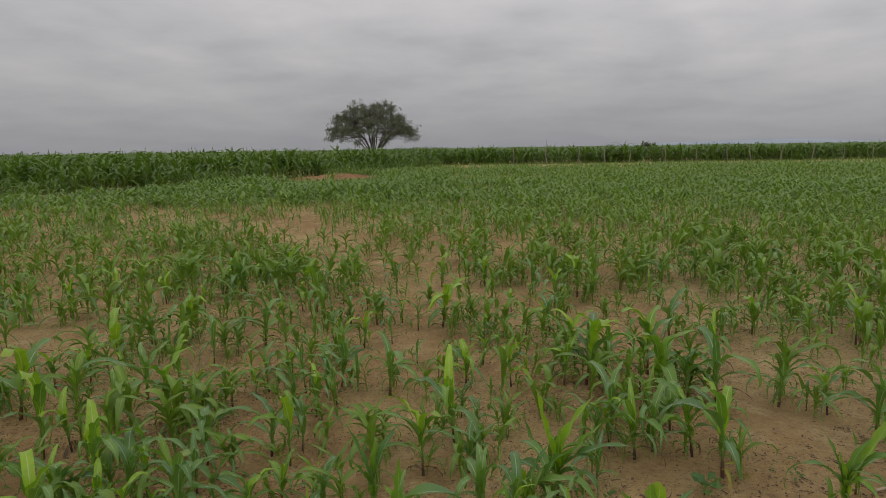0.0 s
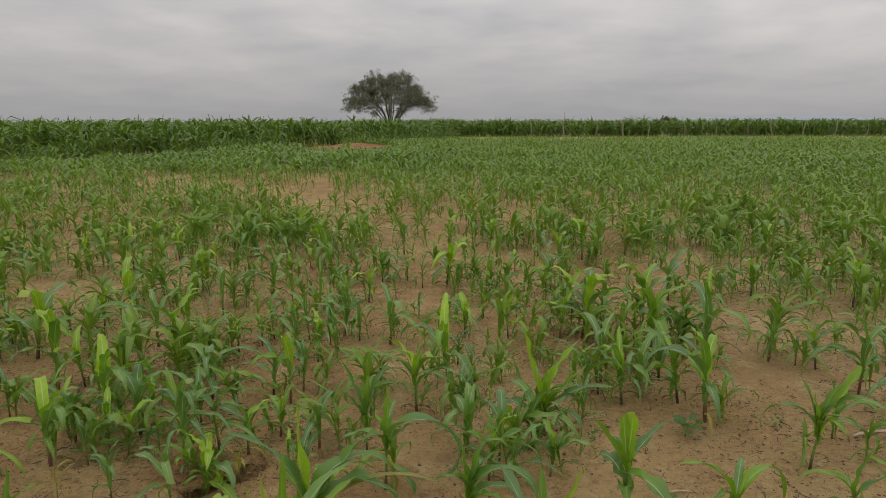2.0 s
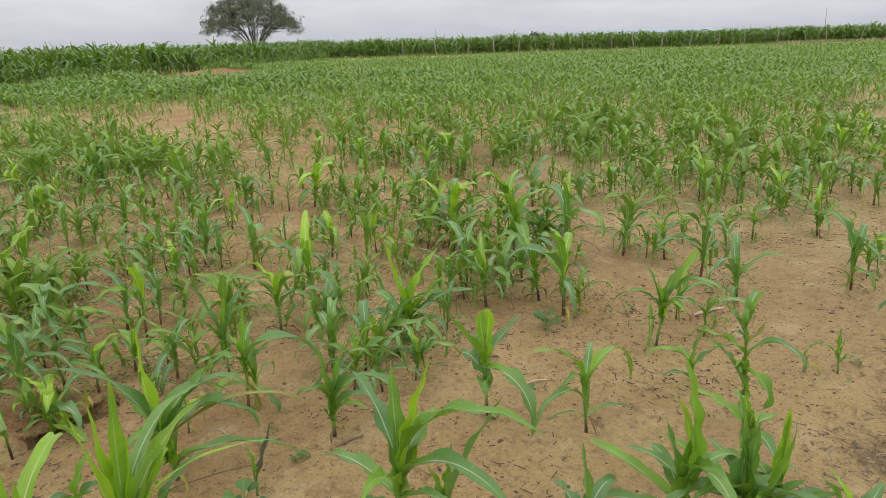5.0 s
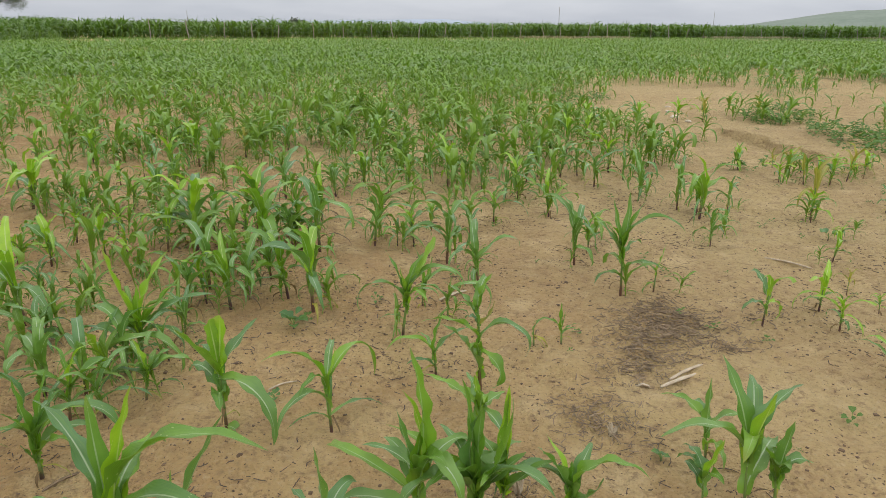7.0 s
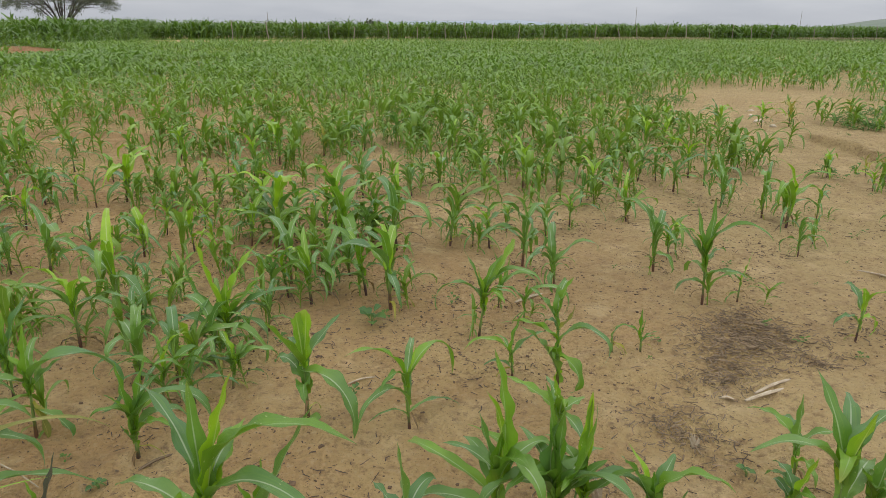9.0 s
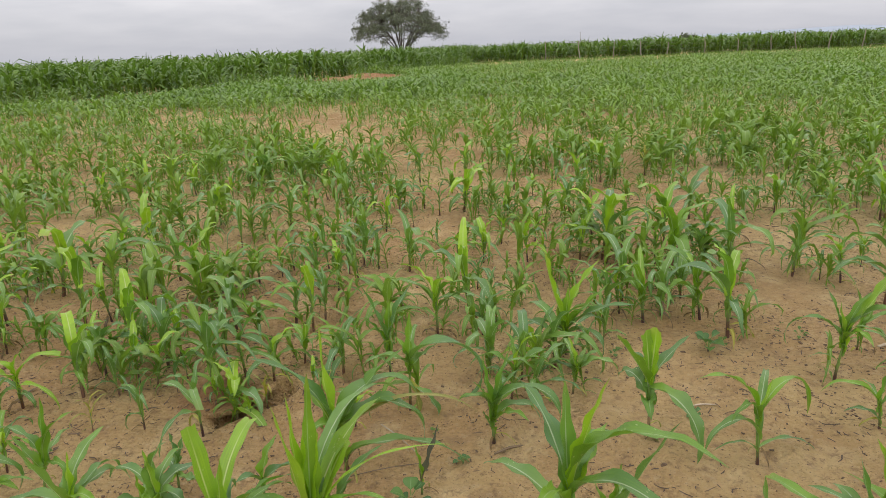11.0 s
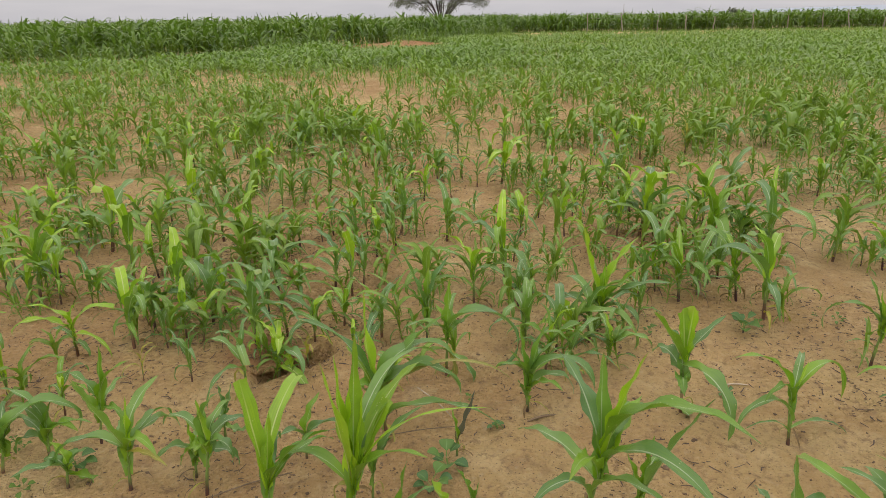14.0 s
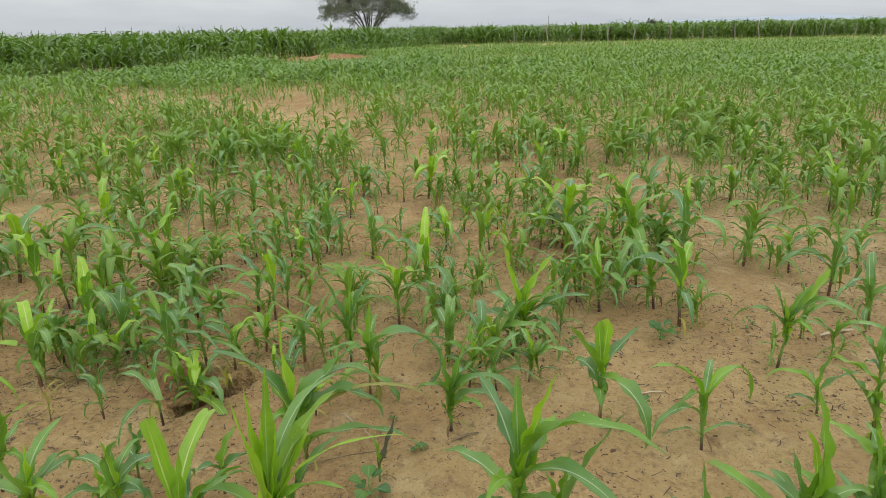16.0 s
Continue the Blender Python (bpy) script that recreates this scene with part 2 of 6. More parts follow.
    m.bump(h, 1.0, 0.115)
    return m.mat


SAND = sand_material()


def plain_material(name, a, b, scale=6.0, rough=0.8, relief=0.3, distance=0.01, stretch=(1, 1, 1), rand=0.0):
    """Two tones mixed by noise at two scales, with a matching fine relief."""
    m = Nodes(name)
    mp = m.add("Mapping")
    mp.inputs["Scale"].default_value = stretch
    m.join(m.obj(), mp.inputs[0])
    vec = mp.outputs[0]
    f = m.math("ADD", m.math("MULTIPLY", m.noise(scale, 4, vec), 0.6), m.math("MULTIPLY", m.noise(scale * 7, 3, vec), 0.4))
    col = m.mix(m.ramp(f, 0.36, 0.64), a, b)
    if rand:
        geo = m.add("NewGeometry").outputs["Random Per Island"]
        col = m.mix(m.math("MULTIPLY", geo, rand), col, tuple(c * 0.35 for c in a))
    m.join(col, m.bsdf.inputs["Base Color"])
    m.bsdf.inputs["Roughness"].default_value = rough
    m.bump(m.noise(scale * 9, 4, vec), relief, distance)
    return m.mat


STRAW = plain_material("dry_straw", (0.21, 0.145, 0.08), (0.3, 0.215, 0.125), 12, 0.85, rand=0.75)
PALE_STRAW = plain_material("bleached_cane", (0.5, 0.42, 0.3), (0.36, 0.28, 0.18), 20, 0.7, stretch=(1, 1, 1))
DEBRIS = plain_material("dark_plant_crumbs", (0.15, 0.1, 0.065), (0.09, 0.06, 0.04), 12, 0.9, rand=0.5)
CLOD = plain_material("soil_crumbs", (0.24, 0.15, 0.08), (0.12, 0.075, 0.045), 20, 0.95, rand=0.75)
PALE_STONE = plain_material("pale_stone", (0.6, 0.52, 0.4), (0.45, 0.36, 0.25), 9, 0.9, 0.4)
BARK = plain_material("grey_bark", (0.12, 0.1, 0.085), (0.06, 0.05, 0.042), 8, 0.9, 0.6, 0.02)
POST_WOOD = plain_material("weathered_post_wood", (0.34, 0.3, 0.24), (0.22, 0.19, 0.15), 5, 0.85, 0.5, 0.01, (1, 1, 0.2))
WIRE = plain_material("rusty_wire", (0.2, 0.17, 0.15), (0.12, 0.09, 0.07), 10, 0.6)
BRICK = plain_material("red_brick", (0.3, 0.12, 0.075), (0.2, 0.08, 0.05), 6, 0.9)
LIME = plain_material("lime_wash", (0.72, 0.68, 0.58), (0.6, 0.55, 0.45), 2, 0.9)
TILE = plain_material("clay_roof_tile", (0.3, 0.14, 0.08), (0.2, 0.095, 0.055), 4, 0.85)
# distance haze is mixed into these two colours: greyed green, pale blue
HILL = plain_material("far_hill_scrub_hazed", (0.13, 0.165, 0.12), (0.17, 0.2, 0.155), 0.012, 1.0, 0.0)
RIDGE = plain_material("far_ridge_haze_blue", (0.27, 0.31, 0.36), (0.3, 0.34, 0.39), 0.004, 1.0, 0.0)


def crown_material():
    m = Nodes("tree_foliage")
    geo = m.add("NewGeometry").outputs["Random Per Island"]
    col = m.mix(geo, (0.055, 0.07, 0.035), (0.17, 0.19, 0.1))
    m.join(col, m.bsdf.inputs["Base Color"])
    m.bsdf.inputs["Roughness"].default_value = 0.6
    return m.mat


FOLIAGE = crown_material()

# ---- mesh helpers ----


def smooth(a, b, x):
    t = np.clip((x - a) / (b - a), 0, 1)
    return t * t * (3 - 2 * t)


def lattice(x, y, seed=0):
    """Smooth value noise in 0..1 on a unit lattice."""
    x, y = np.asarray(x, float), np.asarray(y, float)
    xi, yi = np.floor(x), np.floor(y)
    fx, fy = x - xi, y - yi
    fx, fy = fx * fx * (3 - 2 * fx), fy * fy * (3 - 2 * fy)

    def h(a, b):
        s = np.sin(a * 127.1 + b * 311.7 + seed * 74.7) * 43758.5453
        return s - np.floor(s)

    return (h(xi, yi) * (1 - fx) + h(xi + 1, yi) * fx) * (1 - fy) + (h(xi, yi + 1) * (1 - fx) + h(xi + 1, yi + 1) * fx) * fy


BANK = (-1.104, 2.817, 0.670, 0.743)  # middle and heading of the undercut bank


def ground_z(x, y):
    """The lie of the land: hummocks, clods, a washed-out hole and a low sand scarp."""
    x, y = np.asarray(x, float), np.asarray(y, float)
    r = np.hypot(x, y)
    near = np.exp(-((r / 14.0) ** 2))
    z = 0.05 * (lattice(x / 1.5, y / 1.5, 1) - 0.5) + 0.034 * (lattice(x / 0.42, y / 0.42, 2) - 0.5) * near
    z = z + near * (0.03 * (lattice(x / 0.16, y / 0.16, 3) - 0.5) + 0.02 * (lattice(x / 0.075, y / 0.075, 4) - 0.5))
    z = z + 0.5 * (lattice(x / 60, y / 60, 5) - 0.5) * smooth(90, 200, r)
    # the washed-out hole with its undercut bank
    a, b = (x - BANK[0]) * BANK[2] + (y - BANK[1]) * BANK[3], -(x - BANK[0]) * BANK[3] + (y - BANK[1]) * BANK[2]
    b = b + 0.1 * (lattice(a / 0.12, a * 0 + 3, 9) - 0.5)
    along = np.exp(-(((a - 0.03) / 0.21) ** 4)) * (0.45 + 0.55 * smooth(-0.18, 0.05, a))
    z = z + along * (0.035 * smooth(-0.01, 0.02, b) * np.exp(-((np.maximum(b, 0) / 0.3) ** 2)) - 0.19 * np.exp(-(((b + 0.045) / 0.048) ** 2)) * smooth(0.2, 0.5, lattice(a / 0.13, a * 0, 19) + 0.25) - 0.012 * np.exp(-(((b + 0.08) / 0.12) ** 2)))
    # rills and low ripples of the washed sand
    wash = smooth(3.0, 5.0, x) * (1 - smooth(14, 18, r))
    z = z + wash * (0.05 * np.abs(lattice(x / 0.9 + y / 2.1, y / 0.55, 15) - 0.5) + 0.03 * np.abs(lattice(x / 0.35, y / 0.2, 16) - 0.5))
    # two low banks of dug red earth
    z = z + 0.32 * np.exp(-(((x + 6.2) / 2.9) ** 4) - (((y - 40.5) / 1.2) ** 2)) * (0.55 + 0.9 * lattice(x / 0.8, y / 0.8, 8))
    z = z + 0.34 * np.exp(-(((x + 12.9) / 0.8) ** 2) - (((y - 28.2) / 0.8) ** 2))
    # scarp at the edge of the washed sand
    d = (x - 7.9) * 0.94 - (y - 5.8) * 0.34 + 0.3 * (lattice(x / 0.7, y / 0.7, 7) - 0.5) + 0.1 * (lattice(x / 0.2, y / 0.2, 17) - 0.5)
    along = (x - 7.9) * 0.34 + (y - 5.8) * 0.94
    z = z + 0.12 * smooth(-0.02, 0.025, d) * np.exp(-((along / 1.5) ** 4)) * (1 - smooth(0.8, 3.5, d))
    return z


def mesh_object(name, verts, quads, material, uv=None, parent=None, label="", tone=None):
    """One mesh object from arrays of corner points and four-sided faces."""
    verts, quads = np.asarray(verts, np.float32).reshape(-1, 3), np.asarray(quads, np.int32).reshape(-1, 4)
    me = bpy.data.meshes.new(name)
    me.vertices.add(len(verts))
    me.vertices.foreach_set("co", verts.ravel())
    me.loops.add(quads.size)
    me.loops.foreach_set("vertex_index", quads.ravel())
    me.polygons.add(len(quads))
    me.polygons.foreach_set("loop_start", np.arange(0, quads.size, 4, dtype=np.int32))
    me.polygons.foreach_set("use_smooth", np.ones(len(quads), bool))
    if uv is not None:
        layer = me.uv_layers.new(name="UVMap")
        layer.data.foreach_set("uv", np.asarray(uv, np.float32)[quads.ravel()].ravel())
    if tone is not None:
        att = me.attributes.new("tone", "FLOAT", "POINT")
        att.data.foreach_set("value", np.asarray(tone, np.float32))
    me.update(calc_edges=True)
    me.validate()
    me.materials.append(material)
    ob = new(name, me)
    if parent is not None:
        ob.parent = parent
    if label:
        tagged(ob, label)
    return ob


def grid_quads(rows, cols):
    i = np.arange(rows)[:, None] * (cols + 1) + np.arange(cols)[None, :]
    return np.stack([i, i + 1, i + cols + 2, i + cols + 1], -1).reshape(-1, 4)


def leaf_arrays(az, z0, length, e0, e1, width, blunt=0, segs=18, cols=4, seed=0, start=(0.0, 0.0), bend=1.35, calm=1.0):
    """A maize leaf that leaves the stalk at z0 towards az, rises at e0 degrees and ends at e1 degrees."""
    rng = np.random.default_rng(seed)
    s = np.linspace(0, 1, segs + 1)
    # a leaf arches evenly, or (bend below one) stands straight and folds over at that point
    e = np.radians(e0 + (e1 - e0) * (s**bend if bend >= 1 else smooth(bend - 0.22, bend + 0.22, s)))
    # the blade first runs up along the stalk as a sheath, then parts from it
    if e0 > 20 and bend != 1:
        e = e + (math.radians(87) - e) * (1 - smooth(0.03, 0.2, s))
    em = (e[1:] + e[:-1]) / 2
    turn = np.radians(az) + calm * np.radians(rng.uniform(-14, 14)) * s**1.5
    step = length / segs
    r = np.r_[0, np.cumsum(np.cos(em)) * step]
    z = np.r_[0, np.cumsum(np.sin(em)) * step] + z0
    c, sn = np.cos(turn), np.sin(turn)
    mid = np.stack([start[0] + r * c, start[1] + r * sn, z], -1)
    side = np.stack([-sn, c, 0 * s], -1)
    ahead = np.stack([np.cos(e) * c, np.cos(e) * sn, np.sin(e)], -1)
    over = np.cross(ahead, side)
    twist = calm * np.radians(rng.uniform(-45, 45)) * s**1.6 * (0.3 if blunt else 1.0)
    side, over = side * np.cos(twist)[:, None] + over * np.sin(twist)[:, None], over * np.cos(twist)[:, None] - side * np.sin(twist)[:, None]
    if blunt:
        prof = (0.4 + 0.6 * smooth(0, 0.3, s)) * (1 - 0.2 * s**3)
    else:
        prof = (0.5 + 0.5 * smooth(0, 0.32, s)) * np.maximum(1 - s**2.1, 0.0) ** 0.9 + 0.012
    u = np.linspace(-1, 1, cols + 1)
    fold = np.radians(38 - 26 * s)
    ph, fr = rng.uniform(0, 6.28, 2), rng.uniform(9, 17) if segs < 12 else rng.uniform(14, 26)
    half = (width / 2 * prof)[:, None] * u[None, :]
    wave = 0.24 * calm * (0.5 if blunt else 1.0) * width * prof[:, None] * u[None, :] ** 2 * np.sin(fr * s[:, None] + np.where(u < 0, ph[0], ph[1])[None, :])
    lift = np.abs(half) * np.sin(fold)[:, None] + wave
    v = mid[:, None, :] + side[:, None, :] * (half * np.cos(fold)[:, None])[..., None] + over[:, None, :] * lift[..., None]
    if blunt:
        v[-1] += ahead[-1] * rng.uniform(-0.16, 0.1, cols + 1)[:, None] * width
    uv = np.stack(np.broadcast_arrays((u[None, :] + 1) / 2, s[:, None]), -1)
    return v.reshape(-1, 3), grid_quads(segs, cols), uv.reshape(-1, 2)


def tube_arrays(points, radii, sides=7):
    """A tapered tube along points, closed by its last thin ring."""
    pts, radii = np.asarray(points, float), np.asarray(radii, float)
    d = np.gradient(pts, axis=0)
    d /= np.linalg.norm(d, axis=1)[:, None] + 1e-9
    ref = np.where(np.abs(d[:, 2:3]) > 0.9, [[1.0, 0, 0]], [[0, 0, 1.0]])
    a = np.cross(d, ref)
    a /= np.linalg.norm(a, axis=1)[:, None] + 1e-9
    b = np.cross(d, a)
    t = np.linspace(0, 2 * np.pi, sides + 1)
    v = pts[:, None] + radii[:, None, None] * (np.cos(t)[None, :, None] * a[:, None] + np.sin(t)[None, :, None] * b[:, None])
    uv = np.stack(np.broadcast_arrays(t[None, :] / 6.2832, np.linspace(0, 1, len(pts))[:, None]), -1)
    return v.reshape(-1, 3), grid_quads(len(pts) - 1, sides), uv.reshape(-1, 2)


def joined(pieces):
    """Several (verts, quads, uv) as one."""
    vs, qs, us, n = [], [], [], 0
    for v, q, u in pieces:
        vs.append(v), qs.append(q + n), us.append(u)
        n += len(v)
    return np.concatenate(vs), np.concatenate(qs), np.concatenate(us)


def part_of(name, arrays, material, parent, label=""):
    return mesh_object(name, arrays[0], arrays[1], material, arrays[2], parent, label)


# ---- the ground ----
radii = np.r_[0.02, np.arange(0.25, 1.0, 0.12), np.arange(1.0, 2.5, 0.04), np.arange(2.5, 3.2, 0.016), np.arange(3.2, 7.5, 0.04), np.arange(7.5, 11.0, 0.06), 11.0 * 1.08 ** np.arange(0, 82)]
angles = np.radians(np.r_[np.linspace(0, 26, 40, False), np.linspace(26, 56, 190, False), np.linspace(56, 100, 90, False), np.linspace(100, 126, 180, False), np.linspace(126, 360, 118)])
gx, gy = radii[:, None] * np.cos(angles), radii[:, None] * np.sin(angles)
ground = mesh_object("ground", np.stack([gx, gy, ground_z(gx, gy)], -1), grid_quads(len(radii) - 1, len(angles) - 1)[:, ::-1], SAND,
                     np.stack([gx, gy], -1).reshape(-1, 2))
tagged(ground, "dry tan and reddish sandy field soil with crumbs", "ground", kind="structure")

def bank_lip():
    """The undercut edge of the washed-out bank, hanging over the hole."""
    a = np.linspace(-0.16, 0.2, 30)
    reach = (0.06 + 0.07 * lattice(a / 0.06, a * 0, 23)) * np.clip(1 - ((a - 0.02) / 0.18) ** 4, 0.02, 1)
    rows = []
    for f, dz in ((0.0, -0.012), (0.0, 0.008), (0.45, 0.012), (0.85, 0.004), (1.0, -0.008), (0.85, -0.02), (0.3, -0.03)):
        b = 0.05 - f * reach
        x, y = BANK[0] + a * BANK[2] - b * BANK[3], BANK[1] + a * BANK[3] + b * BANK[2]
        hx, hy = BANK[0] + a * BANK[2] - 0.07 * BANK[3], BANK[1] + a * BANK[3] + 0.07 * BANK[2]
        rows.append(np.stack([x, y, ground_z(hx, hy) + dz + 0.008 * (lattice(a / 0.05, a * 0 + f * 5, 24) - 0.5)], -1))
    v = np.stack(rows)
    return mesh_object("bank_lip", v, grid_quads(len(rows) - 1, len(a) - 1), SAND, v[..., :2].reshape(-1, 2), ground)


bank_lip()

# ---- far hills ----


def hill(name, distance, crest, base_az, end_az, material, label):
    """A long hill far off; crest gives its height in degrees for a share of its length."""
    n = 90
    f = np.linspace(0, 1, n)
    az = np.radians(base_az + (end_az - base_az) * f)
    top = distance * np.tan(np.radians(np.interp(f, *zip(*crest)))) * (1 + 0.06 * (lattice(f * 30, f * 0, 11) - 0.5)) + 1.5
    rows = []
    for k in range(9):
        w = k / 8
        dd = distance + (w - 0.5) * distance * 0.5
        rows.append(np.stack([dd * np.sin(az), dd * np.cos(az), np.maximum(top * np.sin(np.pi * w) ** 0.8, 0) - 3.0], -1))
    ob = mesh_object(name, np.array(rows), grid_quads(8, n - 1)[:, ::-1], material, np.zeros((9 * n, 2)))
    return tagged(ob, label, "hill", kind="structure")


# backdrop shapes; their materials carry the haze as colour
hill("backdrop_hill", 2400, [(0, 0), (0.1, 0.5), (0.22, 1.05), (0.45, 1.6), (0.7, 2.1), (1, 0.7)], 49.0, 80, HILL, "far scrub-covered hill, its green paled for haze, under cloud")
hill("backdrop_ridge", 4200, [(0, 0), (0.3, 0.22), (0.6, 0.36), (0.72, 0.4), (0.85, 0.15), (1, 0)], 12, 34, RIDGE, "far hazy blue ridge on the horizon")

# ---- young maize plants ----
FIELD_GROUP = "young maize plants in the field"
TAKEN = []


def stalk_arrays(height, lean=(0, 0), r0=0.009):
    s = np.linspace(0, 1, 7)
    bend = s**1.4
    node = 1 + 0.16 * (np.arange(7) % 2)
    pts = np.stack([lean[0] * bend, lean[1] * bend, -0.03 + (height + 0.03) * s], -1)
    return tube_arrays(pts, r0 * (1 - 0.45 * s) * node, 8)


def maize(x, y, height, lean, label, leaves):
    """A maize plant with its own leaves: azimuth, height on the stalk, length, rise, end angle, width, tone, torn and, where it parts clear of the stalk, its bow."""
    root = new("maize_plant")
    root.location = (x, y, float(ground_z(x, y)) * 0.6)
    tagged(root, label, "maize plant", FIELD_GROUP)
    part_of("stalk", stalk_arrays(height, lean, 0.0042 + 0.0004 * len(leaves)), STALK, root)
    clear = len(leaves[-1]) == 9
    for k, (az, z0, length, e0, e1, width, tone, blunt, *bow) in enumerate(leaves):
        f = min(1.0, max(0.0, z0 / max(height, 0.01))) ** 1.4
        seed = int(abs(x) * 7919 + y * 104729) % 100000 + k
        if bow:
            arr = leaf_arrays(az, z0, length, e0, e1, width * 1.42, blunt, seed=seed, start=(lean[0] * f, lean[1] * f), bend=bow[0], calm=0.6)
        else:
            arr = leaf_arrays(az, max(0.01, z0 - 0.015 - 0.1 * length), length * 1.25, e0, e1, width * 1.8, blunt, seed=seed, start=(lean[0] * f, lean[1] * f), calm=0.7)
        part_of("leaf", arr, LEAF[tone], root, "yellowed drying leaf" if tone == "y" else "")
    # leaves that hang between the long ones, and withered thin ones at the foot
    rng = np.random.default_rng(int(abs(x) * 991 + y * 7717))
    mean, wide = sum(q[2] for q in leaves) / len(leaves), sum(q[5] for q in leaves) / len(leaves)
    front = math.degrees(math.atan2(y, x))
    for k in range(3 if clear else len(leaves) // 4):
        up = rng.uniform(0.35, 1.0)
        arr = leaf_arrays(front + 180 * (k % 2) + rng.uniform(-60, 60), height * up, mean * rng.uniform(0.8, 1.15), 42 + 34 * up + rng.uniform(-8, 8), rng.uniform(-120, -40) + 45 * up,
                          wide * 1.7 * rng.uniform(0.7, 1.0), 0, seed=int(rng.integers(1e6)), start=(lean[0] * up, lean[1] * up), bend=rng.uniform(1.5, 2.3))
        part_of("leaf", arr, LEAF["sgs"[k % 3]], root)
    for k in range(2):
        arr = leaf_arrays(rng.uniform(0, 360), height * rng.uniform(0.12, 0.4), rng.uniform(0.07, 0.14), rng.uniform(10, 45), rng.uniform(-150, -70),
                          rng.uniform(0.008, 0.016), 0, segs=10, cols=2, seed=int(rng.integers(1e6)), bend=1.4)
        part_of("leaf", arr, LEAF["wy"[k]], root, "withered brown leaf" if k == 0 else "")
    TAKEN.append((x, y))
    return root


def random_leaves(rng, n=9, width=0.11, low=0.02, high=0.4):
    """Leaves of a plant about one metre high, in two ranks: withered ones at the foot, hanging ones above, a narrow fan of blades that rise and bow over."""
    rank, rows = rng.uniform(0, 360), []
    fan, lush = rng.uniform(0.42, 0.58), rng.uniform(0.8, 1.2)
    for k in range(n):
        f = k / (n - 1)
        az = rank + 180 * (k % 2) + rng.normal(0, 34)
        w, length, blunt = width * rng.uniform(0.8, 1.2), lush * rng.uniform(0.8, 1.2), 0
        if f > fan:
            g = (f - fan) / (1 - fan)
            e0 = 53 + 32 * g + rng.uniform(-9, 9)
            e1 = e0 - rng.uniform(75, 205) * (1.15 - 0.5 * g)
            bend, length, w = rng.uniform(1.4, 2.8), length * (0.86 - 0.38 * g), w * (1.15 - 0.2 * g)
            blunt = int(g > 0.3 and rng.random() < 0.18)
        elif f > 0.2:
            e0, e1, bend, length, w = rng.uniform(35, 70), rng.uniform(-150, -60), rng.uniform(1.1, 1.8), length * rng.uniform(0.5, 0.8), w * rng.uniform(0.55, 0.95)
        else:
            e0, e1, bend, w, length = rng.uniform(5, 50), rng.uniform(-150, -60), rng.uniform(1.0, 1.6), w * rng.uniform(0.25, 0.5), length * rng.uniform(0.25, 0.45)
        rows.append((az, low + (high - low) * f**0.9, length, e0, e1, w, blunt, bend))
    return rows


def full_scale(rows, segs, cols, seed):
    """The leaves as arrays, scaled so that the plant is just one metre high."""
    arrs = [leaf_arrays(a, z, l, e0, e1, w, bl, segs, cols, seed + i, bend=bn) for i, (a, z, l, e0, e1, w, bl, bn) in enumerate(rows)]
    top = max(a[0][:, 2].max() for a in arrs)
    return [(v / top, q, u) for v, q, u in arrs], 1 / top


TEMPLATES = {}
LOOKS = {
    "g": "young green maize plant with arching leaves in sandy soil",
    "b": "pale yellow-green young maize plant in sandy soil",
    "s": "waxy blue-green young maize plant with drooping leaves",
    "y": "stunted yellowed maize plant in dry sand",
}


def sprout(x, y, height, tone):
    """A repeat of one of a few plants, at its own size and turn."""
    k = int(abs(x * 31.7 + y * 17.3)) % 8
    turn = Matrix.Rotation((x * 12.9898 + y * 78.233) % 6.283, 4, "Z") @ Matrix.Rotation(0.13 * math.sin(x * 91 + y * 37), 4, "X")
    spread = 1.05 + 0.2 * math.sin(x * 53 + y * 29)
    size = Matrix.Diagonal((height * spread, height * spread, height, 1))
    m = Matrix.Translation((x, y, float(ground_z(x, y)) * 0.7)) @ turn @ size
    TAKEN.append((x, y))
    if (tone, k) in TEMPLATES:
        return copy_thing(TEMPLATES[tone, k], m)
    seed = 100 * k + ord(tone)
    rng = np.random.default_rng(seed)
    root = new("maize_plant")
    tagged(root, LOOKS[tone], "maize plant", FIELD_GROUP)
    arrs, sc = full_scale(random_leaves(rng, 7 + k % 3 if tone != "y" else 6, 0.102 if tone != "y" else 0.08), 12, 2, seed)
    part_of("stalk", stalk_arrays(0.46 * sc, (0.0, 0.0), 0.018), STALK, root)
    for i, a in enumerate(arrs):
        t = ("w" if k % 3 else "y") if i < 2 else ("s" if tone != "y" and i < 5 and (i + k) % 3 else tone)
        t = "b" if tone == "g" and i >= len(arrs) - 2 and (i + k) % 3 else t
        part_of("leaf", a, LEAF[t], root)
    root.matrix_basis = Matrix.Identity(4)
    TEMPLATES[tone, k] = root
    first = copy_thing(root, m)
    return first


